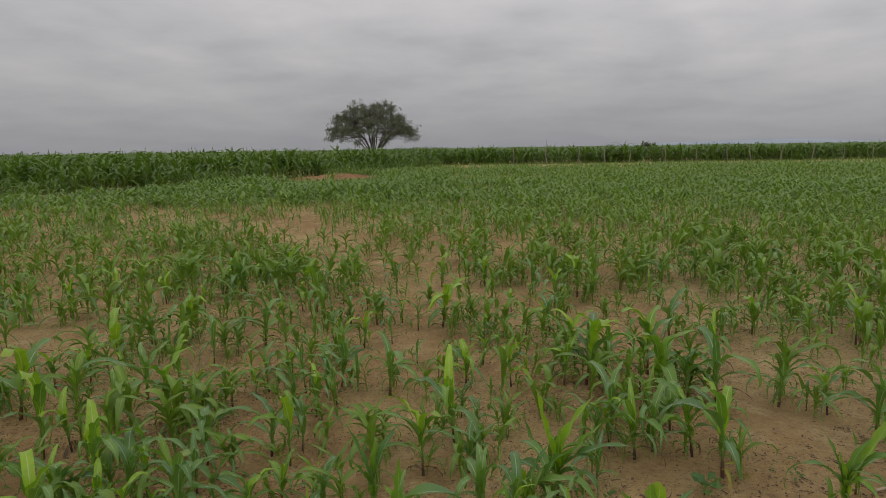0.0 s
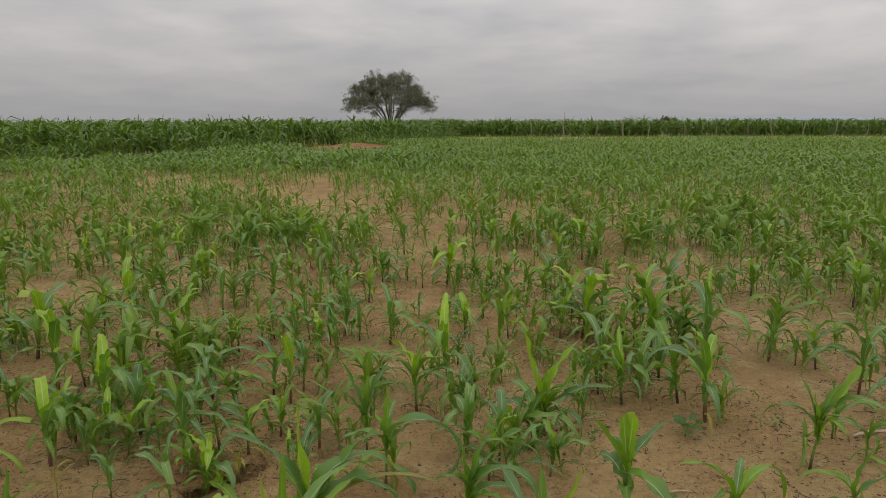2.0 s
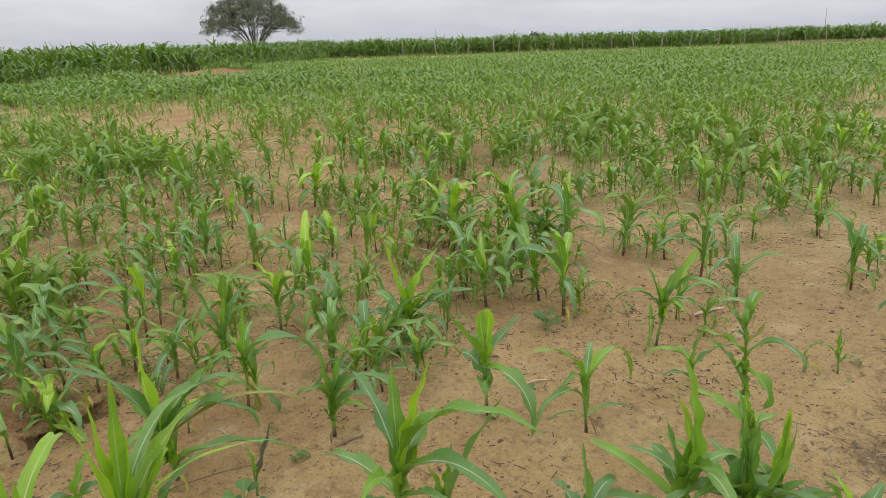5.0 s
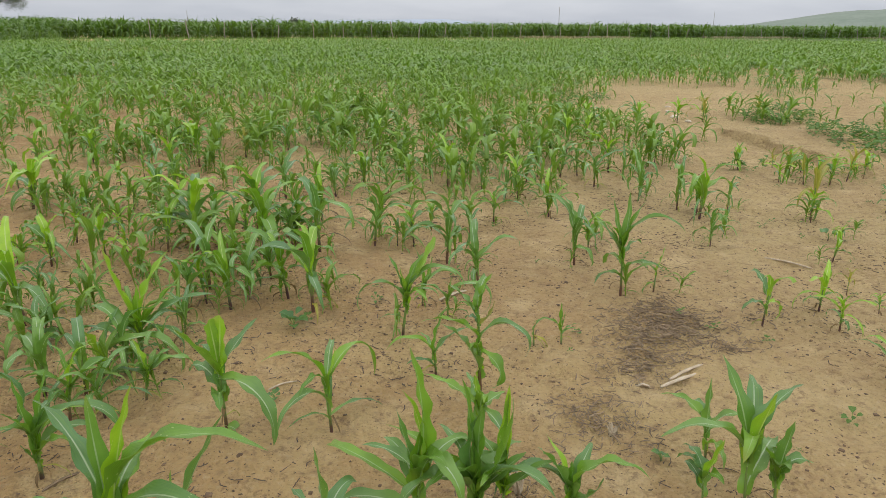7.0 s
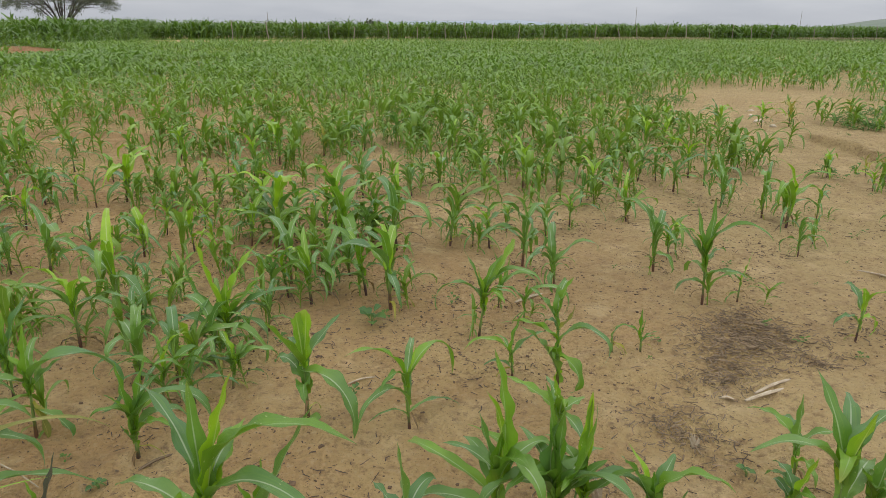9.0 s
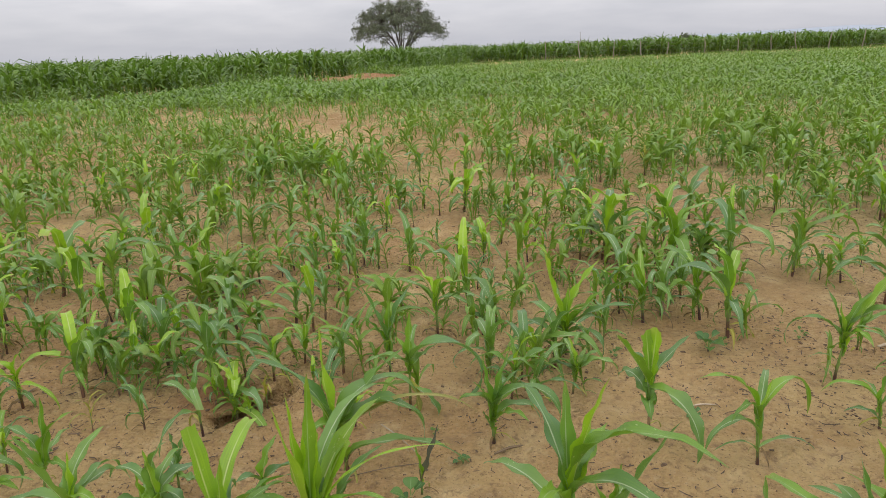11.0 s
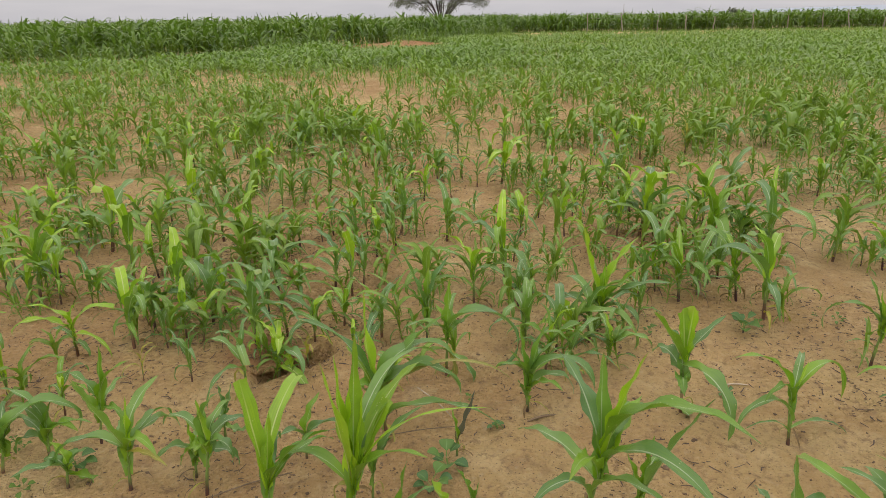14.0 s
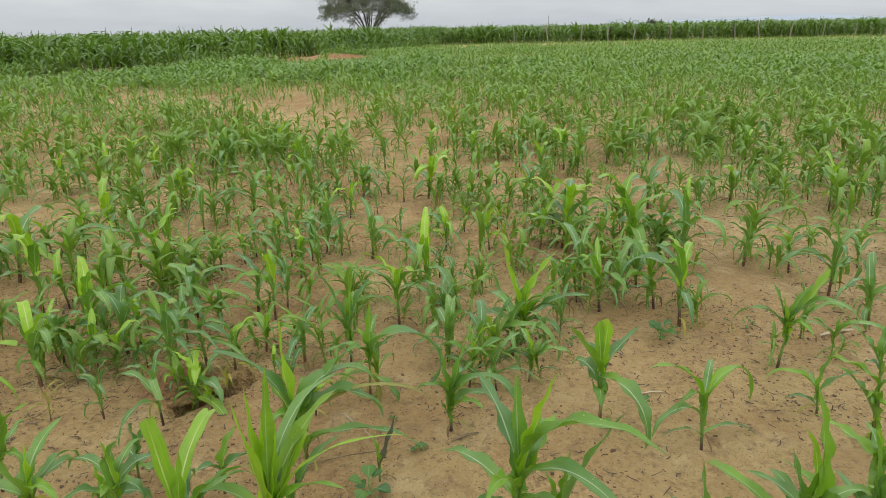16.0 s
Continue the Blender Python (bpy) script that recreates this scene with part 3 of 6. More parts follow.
maize(0.963, 2.319, 0.159, (-0.011, 0.005), "small maize plant with two arching leaves like a fork",
      [(190, 0.175, 0.381, 88, -12, 0.035, "g", 0, 1.0),
       (34, 0.175, 0.498, 72, -102, 0.035, "g", 0, 1.0),
       (202, 0.1, 0.338, 84, -84, 0.035, "s", 0, 1.0),
       (22, 0.065, 0.34, 20, -60, 0.018, "s", 0, 1.0),
       (22, 0.175, 0.167, 68, 72, 0.015, "b", 0, 1.0),
       (202, 0.04, 0.222, 68, -42, 0.012, "s", 0, 1.0)])
maize(0.61, 2.49, 0.23, (-0.007, 0.002), "maize plant with a torn upright whorl and blue-green leaves",
      [(31, 0.235, 0.215, 80, 84, 0.055, "b", 1, 1.0),
       (120, 0.235, 0.205, 84, 80, 0.05, "b", 1, 1.0),
       (211, 0.224, 0.286, 60, 54, 0.055, "g", 1, 1.0),
       (31, 0.245, 0.241, 44, 30, 0.04, "s", 0, 1.0),
       (311, 0.211, 0.383, 20, -102, 0.06, "s", 0, 1.0),
       (311, 0.013, 0.12, 20, -126, 0.04, "s", 0, 1.0)])
maize(0.162, 1.813, 0.224, (0.048, -0.006), "large bright maize plant with long arching leaves",
      [(133, 0.205, 0.386, 84, 90, 0.05, "s", 0, 1.0),
       (313, 0.238, 0.434, 80, 66, 0.05, "b", 0, 1.0),
       (45, 0.246, 0.235, 56, 18, 0.06, "b", 0, 1.0),
       (325, 0.246, 0.571, 88, -36, 0.065, "g", 0, 1.0),
       (133, 0.16, 0.41, 36, -42, 0.05, "s", 0, 1.0),
       (313, 0.23, 0.446, 60, -42, 0.055, "s", 0, 1.0),
       (213, 0.075, 0.322, 92, -66, 0.04, "s", 0, 1.0),
       (313, 0.12, 0.335, 68, -42, 0.04, "s", 0, 1.0)])
maize(0.333, 1.841, 0.11, (0.003, -0.001), "thin maize plant crowded beside a larger one",
      [(-2, 0.11, 0.2, 85, 83, 0.03, 'g', 0),
       (-32, 0.1, 0.4, 72, 59, 0.04, 's', 0),
       (138, 0.1, 0.14, 68, 68, 0.03, 'g', 0),
       (8, 0.11, 0.12, 69, 82, 0.025, 'b', 0)])
maize(-0.564, 1.732, 0.144, (0.02, 0.006), "bushy yellow-green maize plant with insect-torn leaves",
      [(56, 0.158, 0.338, 88, 78, 0.05, "b", 1, 1.0),
       (236, 0.158, 0.481, 80, 78, 0.05, "b", 0, 1.0),
       (56, 0.158, 0.301, 68, 48, 0.05, "b", 1, 1.0),
       (156, 0.158, 0.533, 92, 96, 0.05, "g", 0, 1.0),
       (156, 0.158, 0.465, 80, 90, 0.04, "b", 0, 1.0),
       (56, 0.158, 0.548, 84, -18, 0.05, "b", 0, 1.0),
       (68, 0.158, 0.738, 96, -48, 0.04, "s", 0, 1.0),
       (156, 0.158, 0.441, 56, -78, 0.04, "g", 0, 1.0),
       (348, 0.138, 0.607, 84, -6, 0.015, "b", 0, 1.0),
       (156, 0.158, 0.147, 40, -144, 0.015, "y", 0, 1.0)])
maize(-0.831, 1.762, 0.12, (0.007, 0.003), "yellow-green maize plant with cut-off whorl leaves",
      [(163, 0.132, 0.371, 80, 78, 0.05, "b", 1, 1.0),
       (75, 0.132, 0.409, 96, 0, 0.04, "b", 1, 1.0),
       (163, 0.132, 0.292, 92, 102, 0.035, "b", 0, 1.0),
       (51, 0.132, 0.334, 56, -48, 0.04, "g", 0, 1.0)])
maize(-1.376, 1.906, 0.136, (0.009, 0.006), "maize plant with a dark purple stalk and spreading leaves",
      [(74, 0.15, 0.29, 88, 6, 0.045, "s", 0, 1.0),
       (74, 0.15, 0.336, 40, -72, 0.04, "s", 0, 1.0),
       (174, 0.15, 0.216, 92, 102, 0.035, "b", 0, 1.0),
       (254, 0.15, 0.401, 64, 66, 0.04, "s", 0, 1.0),
       (186, 0.15, 0.33, 48, -72, 0.04, "s", 0, 1.0),
       (342, 0.145, 0.199, 20, -18, 0.02, "y", 0, 1.0)])
maize(-1.626, 2.153, 0.142, (0.018, 0.013), "slim maize plant with one upright leaf",
      [(175, 0.141, 0.276, 96, 102, 0.04, "g", 0, 1.0),
       (355, 0.156, 0.252, 88, 18, 0.035, "g", 0, 1.0),
       (175, 0.113, 0.177, 52, 54, 0.035, "g", 0, 1.0)])
maize(-1.103, 1.906, 0.171, (0.021, 0.012), "maize plant with drooping and yellowed lower leaves",
      [(336, 0.188, 0.247, 108, 30, 0.042, "s", 0, 1.0),
       (156, 0.188, 0.291, 64, -66, 0.032, "s", 0, 1.0),
       (68, 0.188, 0.208, 44, -48, 0.04, "s", 0, 1.0),
       (348, 0.182, 0.168, 64, -126, 0.035, "s", 0, 1.0),
       (180, 0.173, 0.139, 20, -90, 0.032, "g", 0, 1.0),
       (248, 0.188, 0.186, 80, 84, 0.03, "b", 0, 1.0)])
maize(-1.159, 2.216, 0.098, (0.003, 0.002), "small maize plant with short narrow leaves",
      [(-173, 0.1, 0.15, 90, 83, 0.03, 's', 0),
       (47, 0.1, 0.13, 65, 78, 0.028, 's', 0),
       (-143, 0.09, 0.09, -38, -94, 0.02, 'g', 0),
       (7, 0.09, 0.1, -43, 68, 0.03, 's', 0)])
maize(0.002, 2.456, 0.135, (0.0, -0.0), "leafy maize plant with many narrow arching leaves",
      [(149, 0.13, 0.23, 76, 86, 0.03, 'g', 0),
       (29, 0.13, 0.24, 80, 69, 0.032, 'g', 0),
       (-171, 0.15, 0.19, 90, -86, 0.026, 'g', 0),
       (-16, 0.13, 0.42, 91, -136, 0.036, 's', 0),
       (19, 0.11, 0.24, 62, -100, 0.03, 's', 0),
       (9, 0.16, 0.2, 78, 28, 0.028, 's', 0),
       (-151, 0.07, 0.1, 60, 71, 0.026, 'g', 0),
       (-141, 0.14, 0.17, 78, 43, 0.03, 'g', 0),
       (39, 0.14, 0.2, 65, -47, 0.024, 'b', 0)])
maize(-0.473, 3.081, 0.167, (0.003, 0.0), "maize plant with two upright leaves spread wide",
      [(-173, 0.17, 0.33, 73, 65, 0.036, 's', 0),
       (17, 0.17, 0.27, 84, 51, 0.042, 's', 0),
       (-173, 0.16, 0.17, 65, 48, 0.026, 'g', 0),
       (47, 0.17, 0.2, 90, 81, 0.032, 'g', 0)])
maize(-0.349, 2.737, 0.217, (0.009, 0.001), "maize plant with broad drooping blue-green leaves",
      [(35, 0.22, 0.22, 90, 83, 0.032, 'g', 0),
       (25, 0.21, 0.14, 44, 30, 0.028, 'g', 0),
       (-10, 0.24, 0.51, 63, -164, 0.04, 's', 0),
       (-15, 0.16, 0.24, -18, -143, 0.028, 's', 0),
       (-175, 0.22, 0.23, 51, -73, 0.026, 's', 0),
       (155, 0.22, 0.13, 83, 42, 0.028, 'g', 0),
       (-25, 0.18, 0.15, -66, -91, 0.025, 'y', 0)])
maize(0.391, 3.295, 0.14, (0.001, -0.0), "sturdy maize plant with a bright torn whorl",
      [(-178, 0.15, 0.36, 68, 82, 0.048, 'b', 1),
       (2, 0.15, 0.35, 82, 45, 0.048, 'b', 0),
       (-8, 0.14, 0.28, 51, 49, 0.04, 'g', 0),
       (162, 0.14, 0.3, 29, 91, 0.03, 'g', 0),
       (-18, 0.12, 0.35, 55, -8, 0.034, 's', 0),
       (-28, 0.09, 0.33, 65, -166, 0.03, 's', 0),
       (-173, 0.12, 0.34, 51, -87, 0.03, 's', 0),
       (42, 0.15, 0.18, 90, 78, 0.03, 'b', 0),
       (132, 0.11, 0.22, 25, -81, 0.026, 's', 0),
       (-138, 0.09, 0.11, -59, -77, 0.03, 's', 0)])
maize(0.222, 3.134, 0.071, (-0.004, 0.0), "maize plant with a pale blunt whorl and drooping leaves",
      [(174, 0.06, 0.21, 49, -98, 0.03, 'b', 0),
       (-136, 0.06, 0.16, 74, 81, 0.036, 'b', 1),
       (14, 0.07, 0.27, 81, 43, 0.03, 's', 0),
       (-16, 0.06, 0.54, 64, -165, 0.04, 's', 0),
       (-166, 0.04, 0.17, -16, -67, 0.026, 's', 0),
       (14, 0.04, 0.16, -1, -76, 0.026, 's', 0)])
maize(1.543, 2.945, 0.174, (0.019, -0.008), "maize plant on a thin stalk with curled leaves",
      [(156, 0.17, 0.36, 90, -121, 0.026, 's', 0),
       (146, 0.18, 0.27, 81, 55, 0.03, 'g', 0),
       (6, 0.2, 0.23, 90, 41, 0.03, 'g', 0),
       (-14, 0.23, 0.27, 58, 66, 0.042, 'b', 1),
       (-14, 0.21, 0.38, 89, -88, 0.03, 's', 0),
       (-174, 0.19, 0.18, 78, 82, 0.03, 'b', 0),
       (176, 0.1, 0.14, 49, -32, 0.014, 's', 0),
       (-34, 0.19, 0.21, 84, -88, 0.02, 's', 0)])
maize(1.794, 3.234, 0.12, (0.0, -0.0), "small maize plant with a dark stalk",
      [(-16, 0.1, 0.34, 84, -138, 0.03, 's', 0),
       (144, 0.12, 0.23, 90, 66, 0.026, 'g', 0),
       (14, 0.11, 0.17, 49, 87, 0.024, 'g', 0)])
maize(1.522, 2.542, 0.125, (-0.011, 0.006), "thin maize seedling with four narrow leaves",
      [(153, 0.11, 0.23, 67, -62, 0.022, 'g', 0),
       (-7, 0.12, 0.2, 87, 58, 0.022, 'g', 0),
       (-7, 0.1, 0.21, 63, -13, 0.022, 's', 0),
       (163, 0.04, 0.14, 61, -36, 0.016, 's', 0)])
maize(1.606, 2.303, 0.41, (-0.018, 0.011), "tall thin-stalked maize plant with curled drying leaves",
      [(-11, 0.41, 0.14, 78, 58, 0.03, 'g', 0),
       (149, 0.35, 0.2, 70, 27, 0.032, 's', 0),
       (-41, 0.26, 0.34, 81, -152, 0.03, 's', 0),
       (149, 0.28, 0.23, 47, -20, 0.03, 'g', 0),
       (169, 0.13, 0.26, 72, 33, 0.046, 's', 0),
       (-21, 0.33, 0.12, 31, 95, 0.018, 'y', 0),
       (-61, 0.24, 0.19, -2, -165, 0.036, 'g', 0),
       (119, 0.34, 0.08, 75, -91, 0.02, 's', 0),
       (-71, 0.19, 0.13, -99, -76, 0.03, 'b', 0)])
maize(1.825, 3.002, 0.112, (-0.001, 0.0), "small maize plant with arching blue-green leaves",
      [(-28, 0.11, 0.39, 90, -167, 0.026, 's', 0),
       (152, 0.11, 0.23, 77, -48, 0.024, 's', 0),
       (-8, 0.11, 0.16, 82, 82, 0.02, 'g', 0)])
maize(2.175, 2.504, 0.098, (-0.005, 0.004), "tiny maize seedling alone on the sand",
      [(141, 0.09, 0.15, 68, -64, 0.014, 'g', 0),
       (-19, 0.1, 0.12, 90, 95, 0.02, 'g', 0),
       (-39, 0.06, 0.08, 72, 2, 0.012, 's', 0),
       (-29, 0.09, 0.1, 75, 90, 0.014, 'g', 0)])
maize(2.036, 2.533, 0.095, (-0.006, 0.004), "tiny withered maize seedling on the sand",
      [(-36, 0.09, 0.14, -11, -165, 0.012, 'y', 0),
       (-36, 0.09, 0.1, 90, 2, 0.014, 's', 0)])
maize(2.887, 2.897, 0.268, (-0.009, 0.008), "bushy maize plant with a fan of upright leaves",
      [(107, 0.26, 0.27, 74, 76, 0.03, 'g', 0),
       (-23, 0.26, 0.29, 86, 49, 0.034, 'g', 0),
       (137, 0.25, 0.26, 61, 42, 0.032, 's', 0),
       (-43, 0.29, 0.41, 91, -63, 0.036, 'g', 0),
       (157, 0.12, 0.19, 46, -86, 0.024, 's', 0),
       (-53, 0.16, 0.23, 55, -51, 0.02, 's', 0),
       (7, 0.28, 0.3, 76, 95, 0.034, 's', 0),
       (167, 0.23, 0.23, 78, 43, 0.028, 'g', 0)])
maize(3.079, 2.838, 0.138, (0.004, -0.004), "thin bent maize seedling with a curled leaf",
      [(134, 0.13, 0.16, 58, -40, 0.018, 'g', 0),
       (-46, 0.14, 0.16, 73, 84, 0.02, 'b', 0),
       (144, 0.09, 0.12, -16, -149, 0.014, 's', 0)])
maize(1.993, 1.295, 0.158, (-0.007, 0.01), "strong maize plant with broad leaves on pale sand",
      [(85, 0.174, 0.349, 84, 36, 0.055, "g", 0, 1.0),
       (265, 0.174, 0.292, 80, 72, 0.055, "b", 0, 1.0),
       (357, 0.174, 0.366, 96, -12, 0.05, "s", 0, 1.0),
       (165, 0.174, 0.401, 76, -30, 0.045, "s", 0, 1.0)])
maize(2.101, 1.265, 0.114, (-0.006, 0.009), "maize plant with broad leaves beside a stronger one",
      [(342, 0.097, 0.215, 84, 78, 0.05, "s", 0, 1.0),
       (162, 0.107, 0.156, 72, 54, 0.04, "g", 0, 1.0),
       (342, 0.117, 0.145, 60, -30, 0.035, "s", 0, 1.0)])
maize(1.855, 1.341, 0.118, (-0.006, 0.007), "low maize plant with arching leaves on pale sand",
      [(88, 0.13, 0.144, 80, -66, 0.035, "s", 0, 1.0),
       (268, 0.13, 0.183, 68, 78, 0.03, "b", 0, 1.0)])
maize(2.09, 1.541, 0.132, (-0.009, 0.011), "thin maize plant with a dry base on pale sand",
      [(88, 0.145, 0.233, 48, -36, 0.035, "g", 0, 1.0),
       (268, 0.145, 0.186, 88, 96, 0.03, "s", 0, 1.0)])
maize(1.486, 1.538, 0.077, (-0.001, 0.001), "low maize plant with arching leaves and a yellowed tip",
      [(169, 0.07, 0.23, 69, 45, 0.05, 's', 0),
       (-41, 0.07, 0.29, 90, -49, 0.042, 'g', 0),
       (149, 0.07, 0.31, 78, -88, 0.036, 's', 0),
       (109, 0.08, 0.18, 75, 42, 0.024, 'b', 0),
       (-61, 0.05, 0.14, 21, 84, 0.03, 's', 0),
       (-21, 0.09, 0.1, 90, 95, 0.03, 'g', 0)])
maize(1.292, 1.627, 0.128, (-0.002, 0.002), "maize plant with an insect-holed upright leaf",
      [(-44, 0.13, 0.28, 90, 89, 0.046, 'g', 0),
       (156, 0.13, 0.22, 90, -87, 0.04, 'g', 0),
       (176, 0.1, 0.07, 83, 25, 0.035, 'b', 0),
       (-44, 0.08, 0.2, 65, 20, 0.03, 's', 0),
       (6, 0.102, 0.357, 88, 90, 0.045, "b", 0, 1.0)])
maize(1.365, 1.93, 0.19, (0.011, -0.007), "maize plant with broad leaves hanging from one node",
      [(109, 0.209, 0.263, 24, 0, 0.04, "g", 0, 1.0),
       (189, 0.209, 0.146, 76, 78, 0.03, "b", 0, 1.0),
       (9, 0.209, 0.114, 24, 12, 0.045, "s", 0, 1.0),
       (277, 0.209, 0.262, 20, -120, 0.035, "s", 0, 1.0)])
maize(1.015, 1.677, 0.179, (0.005, -0.002), "large maize plant with long broad blue-green leaves",
      [(126, 0.197, 0.416, 100, 72, 0.058, "g", 0, 1.0),
       (206, 0.197, 0.342, 104, 48, 0.03, "b", 0, 1.0),
       (282, 0.197, 0.305, 92, -96, 0.055, "s", 0, 1.0),
       (126, 0.116, 0.359, 32, -12, 0.035, "g", 1, 1.0),
       (126, 0.174, 0.241, 68, 78, 0.035, "s", 0, 1.0),
       (114, 0.197, 0.234, 32, -24, 0.03, "s", 0, 1.0),
       (126, 0.054, 0.423, 20, -60, 0.045, "s", 0, 1.0),
       (294, 0.116, 0.242, 96, 78, 0.045, "g", 0, 1.0)])
maize(0.744, 1.72, 0.05, (-0.004, 0.002), "maize plant with one broad upright blue-green leaf",
      [(186, 0.05, 0.31, 88, 84, 0.05, "s", 0, 1.0),
       (6, 0.03, 0.12, 60, -30, 0.03, "g", 0, 1.0)])
maize(-0.259, 2.138, 0.07, (0.001, 0.0), "small maize seedling with a dark purple leaf",
      [(26, 0.07, 0.19, 66, 76, 0.022, 'p', 0),
       (166, 0.08, 0.12, 88, 72, 0.018, 'g', 0)])
maize(-0.187, 1.806, 0.066, (0.001, 0.0), "small green maize seedling among weeds",
      [(-176, 0.07, 0.15, 85, 54, 0.03, 'g', 0),
       (14, 0.07, 0.09, 71, 87, 0.02, 'g', 0)])
maize(-0.248, 1.703, 0.07, (0.001, 0.0), "maize plant with a blunt cut leaf",
      [(-153, 0.07, 0.16, 88, 53, 0.055, 'b', 1),
       (17, 0.05, 0.12, 55, -73, 0.03, 'g', 0),
       (-153, 0.04, 0.18, 53, 28, 0.035, 'g', 0)])
maize(-0.408, 1.746, 0.053, (0.002, 0.0), "maize seedling with a spear-like rolled leaf",
      [(22, 0.05, 0.2, 89, 77, 0.03, 'g', 0),
       (22, 0.04, 0.18, 90, -20, 0.014, 's', 0),
       (-158, 0.05, 0.09, 74, -52, 0.03, 'g', 0)])
maize(-0.518, 1.866, 0.127, (0.007, 0.002), "maize plant with a reddish stalk and thin leaves",
      [(14, 0.13, 0.15, 90, 34, 0.03, 's', 0),
       (24, 0.12, 0.27, 83, 22, 0.03, 's', 0)])
maize(-1.879, 1.949, 0.108, (0.017, 0.016), "maize plant with long arching blue-green leaves",
      [(-137, 0.11, 0.25, 91, 23, 0.04, 's', 0),
       (-107, 0.11, 0.22, 92, -170, 0.036, 's', 0),
       (33, 0.12, 0.4, 86, -139, 0.042, 's', 0),
       (-117, 0.09, 0.19, 75, -28, 0.036, 'g', 0),
       (73, 0.11, 0.14, 75, 7, 0.03, 'g', 0)])
maize(-1.761, 2.042, 0.093, (0.007, 0.006), "small maize plant with short rounded leaves",
      [(179, 0.092, 0.292, 104, -12, 0.04, "s", 0, 1.0),
       (359, 0.092, 0.202, 56, -24, 0.035, "s", 0, 1.0),
       (179, 0.063, 0.185, 44, -90, 0.04, "s", 0, 1.0),
       (359, 0.081, 0.161, 88, 60, 0.03, "g", 0, 1.0)])
maize(-1.61, 1.909, 0.087, (0.01, 0.008), "low maize plant with spreading leaves",
      [(49, 0.08, 0.09, 67, -14, 0.034, 's', 0),
       (-131, 0.08, 0.16, 40, -19, 0.032, 's', 0),
       (29, 0.07, 0.13, -22, -78, 0.03, 'g', 0),
       (-171, 0.09, 0.1, 89, 45, 0.03, 'b', 0)])
maize(-1.174, 1.984, 0.095, (0.006, 0.003), "low leafy maize plant beside a torn one",
      [(39, 0.09, 0.15, 66, 48, 0.034, 'g', 0),
       (-141, 0.09, 0.16, 86, -63, 0.03, 's', 0),
       (19, 0.08, 0.18, 46, -100, 0.034, 's', 0),
       (-171, 0.09, 0.13, 81, 91, 0.03, 'b', 0)])
maize(-0.806, 2.101, 0.111, (0.005, 0.002), "thin maize plant with narrow leaves",
      [(39, 0.11, 0.15, 90, 37, 0.03, 'g', 0),
       (19, 0.1, 0.17, 61, -63, 0.028, 's', 0),
       (-151, 0.09, 0.15, 80, -89, 0.026, 's', 0)])
maize(0.363, 2.847, 0.112, (0.012, -0.0), "maize plant with a pale whorl among taller ones",
      [(169, 0.11, 0.16, 90, 68, 0.03, 'b', 0),
       (-1, 0.1, 0.25, 71, -97, 0.034, 's', 0),
       (-171, 0.1, 0.21, 76, -84, 0.03, 's', 0),
       (19, 0.11, 0.15, 74, -14, 0.03, 'g', 0)])
maize(-0.001, 3.666, 0.083, (0.011, 0.001), "small tufted maize plant with dull leaves",
      [(5, 0.08, 0.2, 62, -69, 0.026, 's', 0),
       (-175, 0.08, 0.11, 90, -38, 0.026, 'g', 0),
       (35, 0.08, 0.13, 77, 39, 0.026, 'g', 0),
       (-15, 0.06, 0.11, -3, -109, 0.024, 's', 0)])
maize(-0.543, 2.289, 0.156, (-0.027, -0.007), "tall maize plant with long leaves arching over and frayed tips",
      [(-180, 0.14, 0.4, 77, 95, 0.05, 'b', 0),
       (25, 0.16, 0.37, 65, 27, 0.05, 'g', 0),
       (15, 0.14, 0.44, 78, -111, 0.055, 's', 0),
       (25, 0.17, 0.42, 90, -79, 0.045, 's', 0),
       (-175, 0.15, 0.42, 82, 18, 0.042, 's', 0),
       (165, 0.12, 0.24, 75, 42, 0.05, 'b', 0),
       (5, 0.05, 0.45, 26, -49, 0.03, 's', 0),
       (15, 0.15, 0.52, 46, -48, 0.016, 'y', 0),
       (-145, 0.1, 0.18, 65, 45, 0.05, 'g', 0)])
maize(1.186, 1.603, 0.172, (-0.014, 0.009), "maize plant with broad folded blue-green leaves with insect holes",
      [(-12, 0.14, 0.27, 90, 85, 0.05, 's', 0),
       (-42, 0.13, 0.33, 55, 95, 0.042, 'g', 0),
       (133, 0.14, 0.34, 90, 76, 0.05, 'g', 0),
       (-52, 0.12, 0.34, 90, -84, 0.04, 's', 0),
       (168, 0.11, 0.36, 82, -113, 0.05, 's', 0),
       (138, 0.14, 0.31, 57, 9, 0.04, 'g', 0),
       (-2, 0.13, 0.18, 37, 40, 0.04, 's', 0),
       (300, 0.145, 0.292, 108, 66, 0.06, "s", 0, 1.0)])

sprout(-2.8, 2.9, 0.2, "g")
sprout(-2.46, 2.59, 0.34, "g")
sprout(-2.19, 2.42, 0.34, "b")
sprout(-2.12, 2.81, 0.32, "b")
sprout(-2.72, 3.42, 0.52, "g")
sprout(-2.75, 3.54, 0.37, "b")
sprout(-2.89, 3.87, 0.48, "b")
sprout(-2.38, 3.38, 0.28, "s")
sprout(-2.84, 4.39, 0.52, "b")
sprout(-2.37, 3.81, 0.52, "g")
sprout(-2.26, 3.9, 0.34, "g")
sprout(-1.89, 3.12, 0.33, "s")
sprout(-1.79, 3.23, 0.49, "g")
sprout(-1.88, 2.89, 0.4, "g")
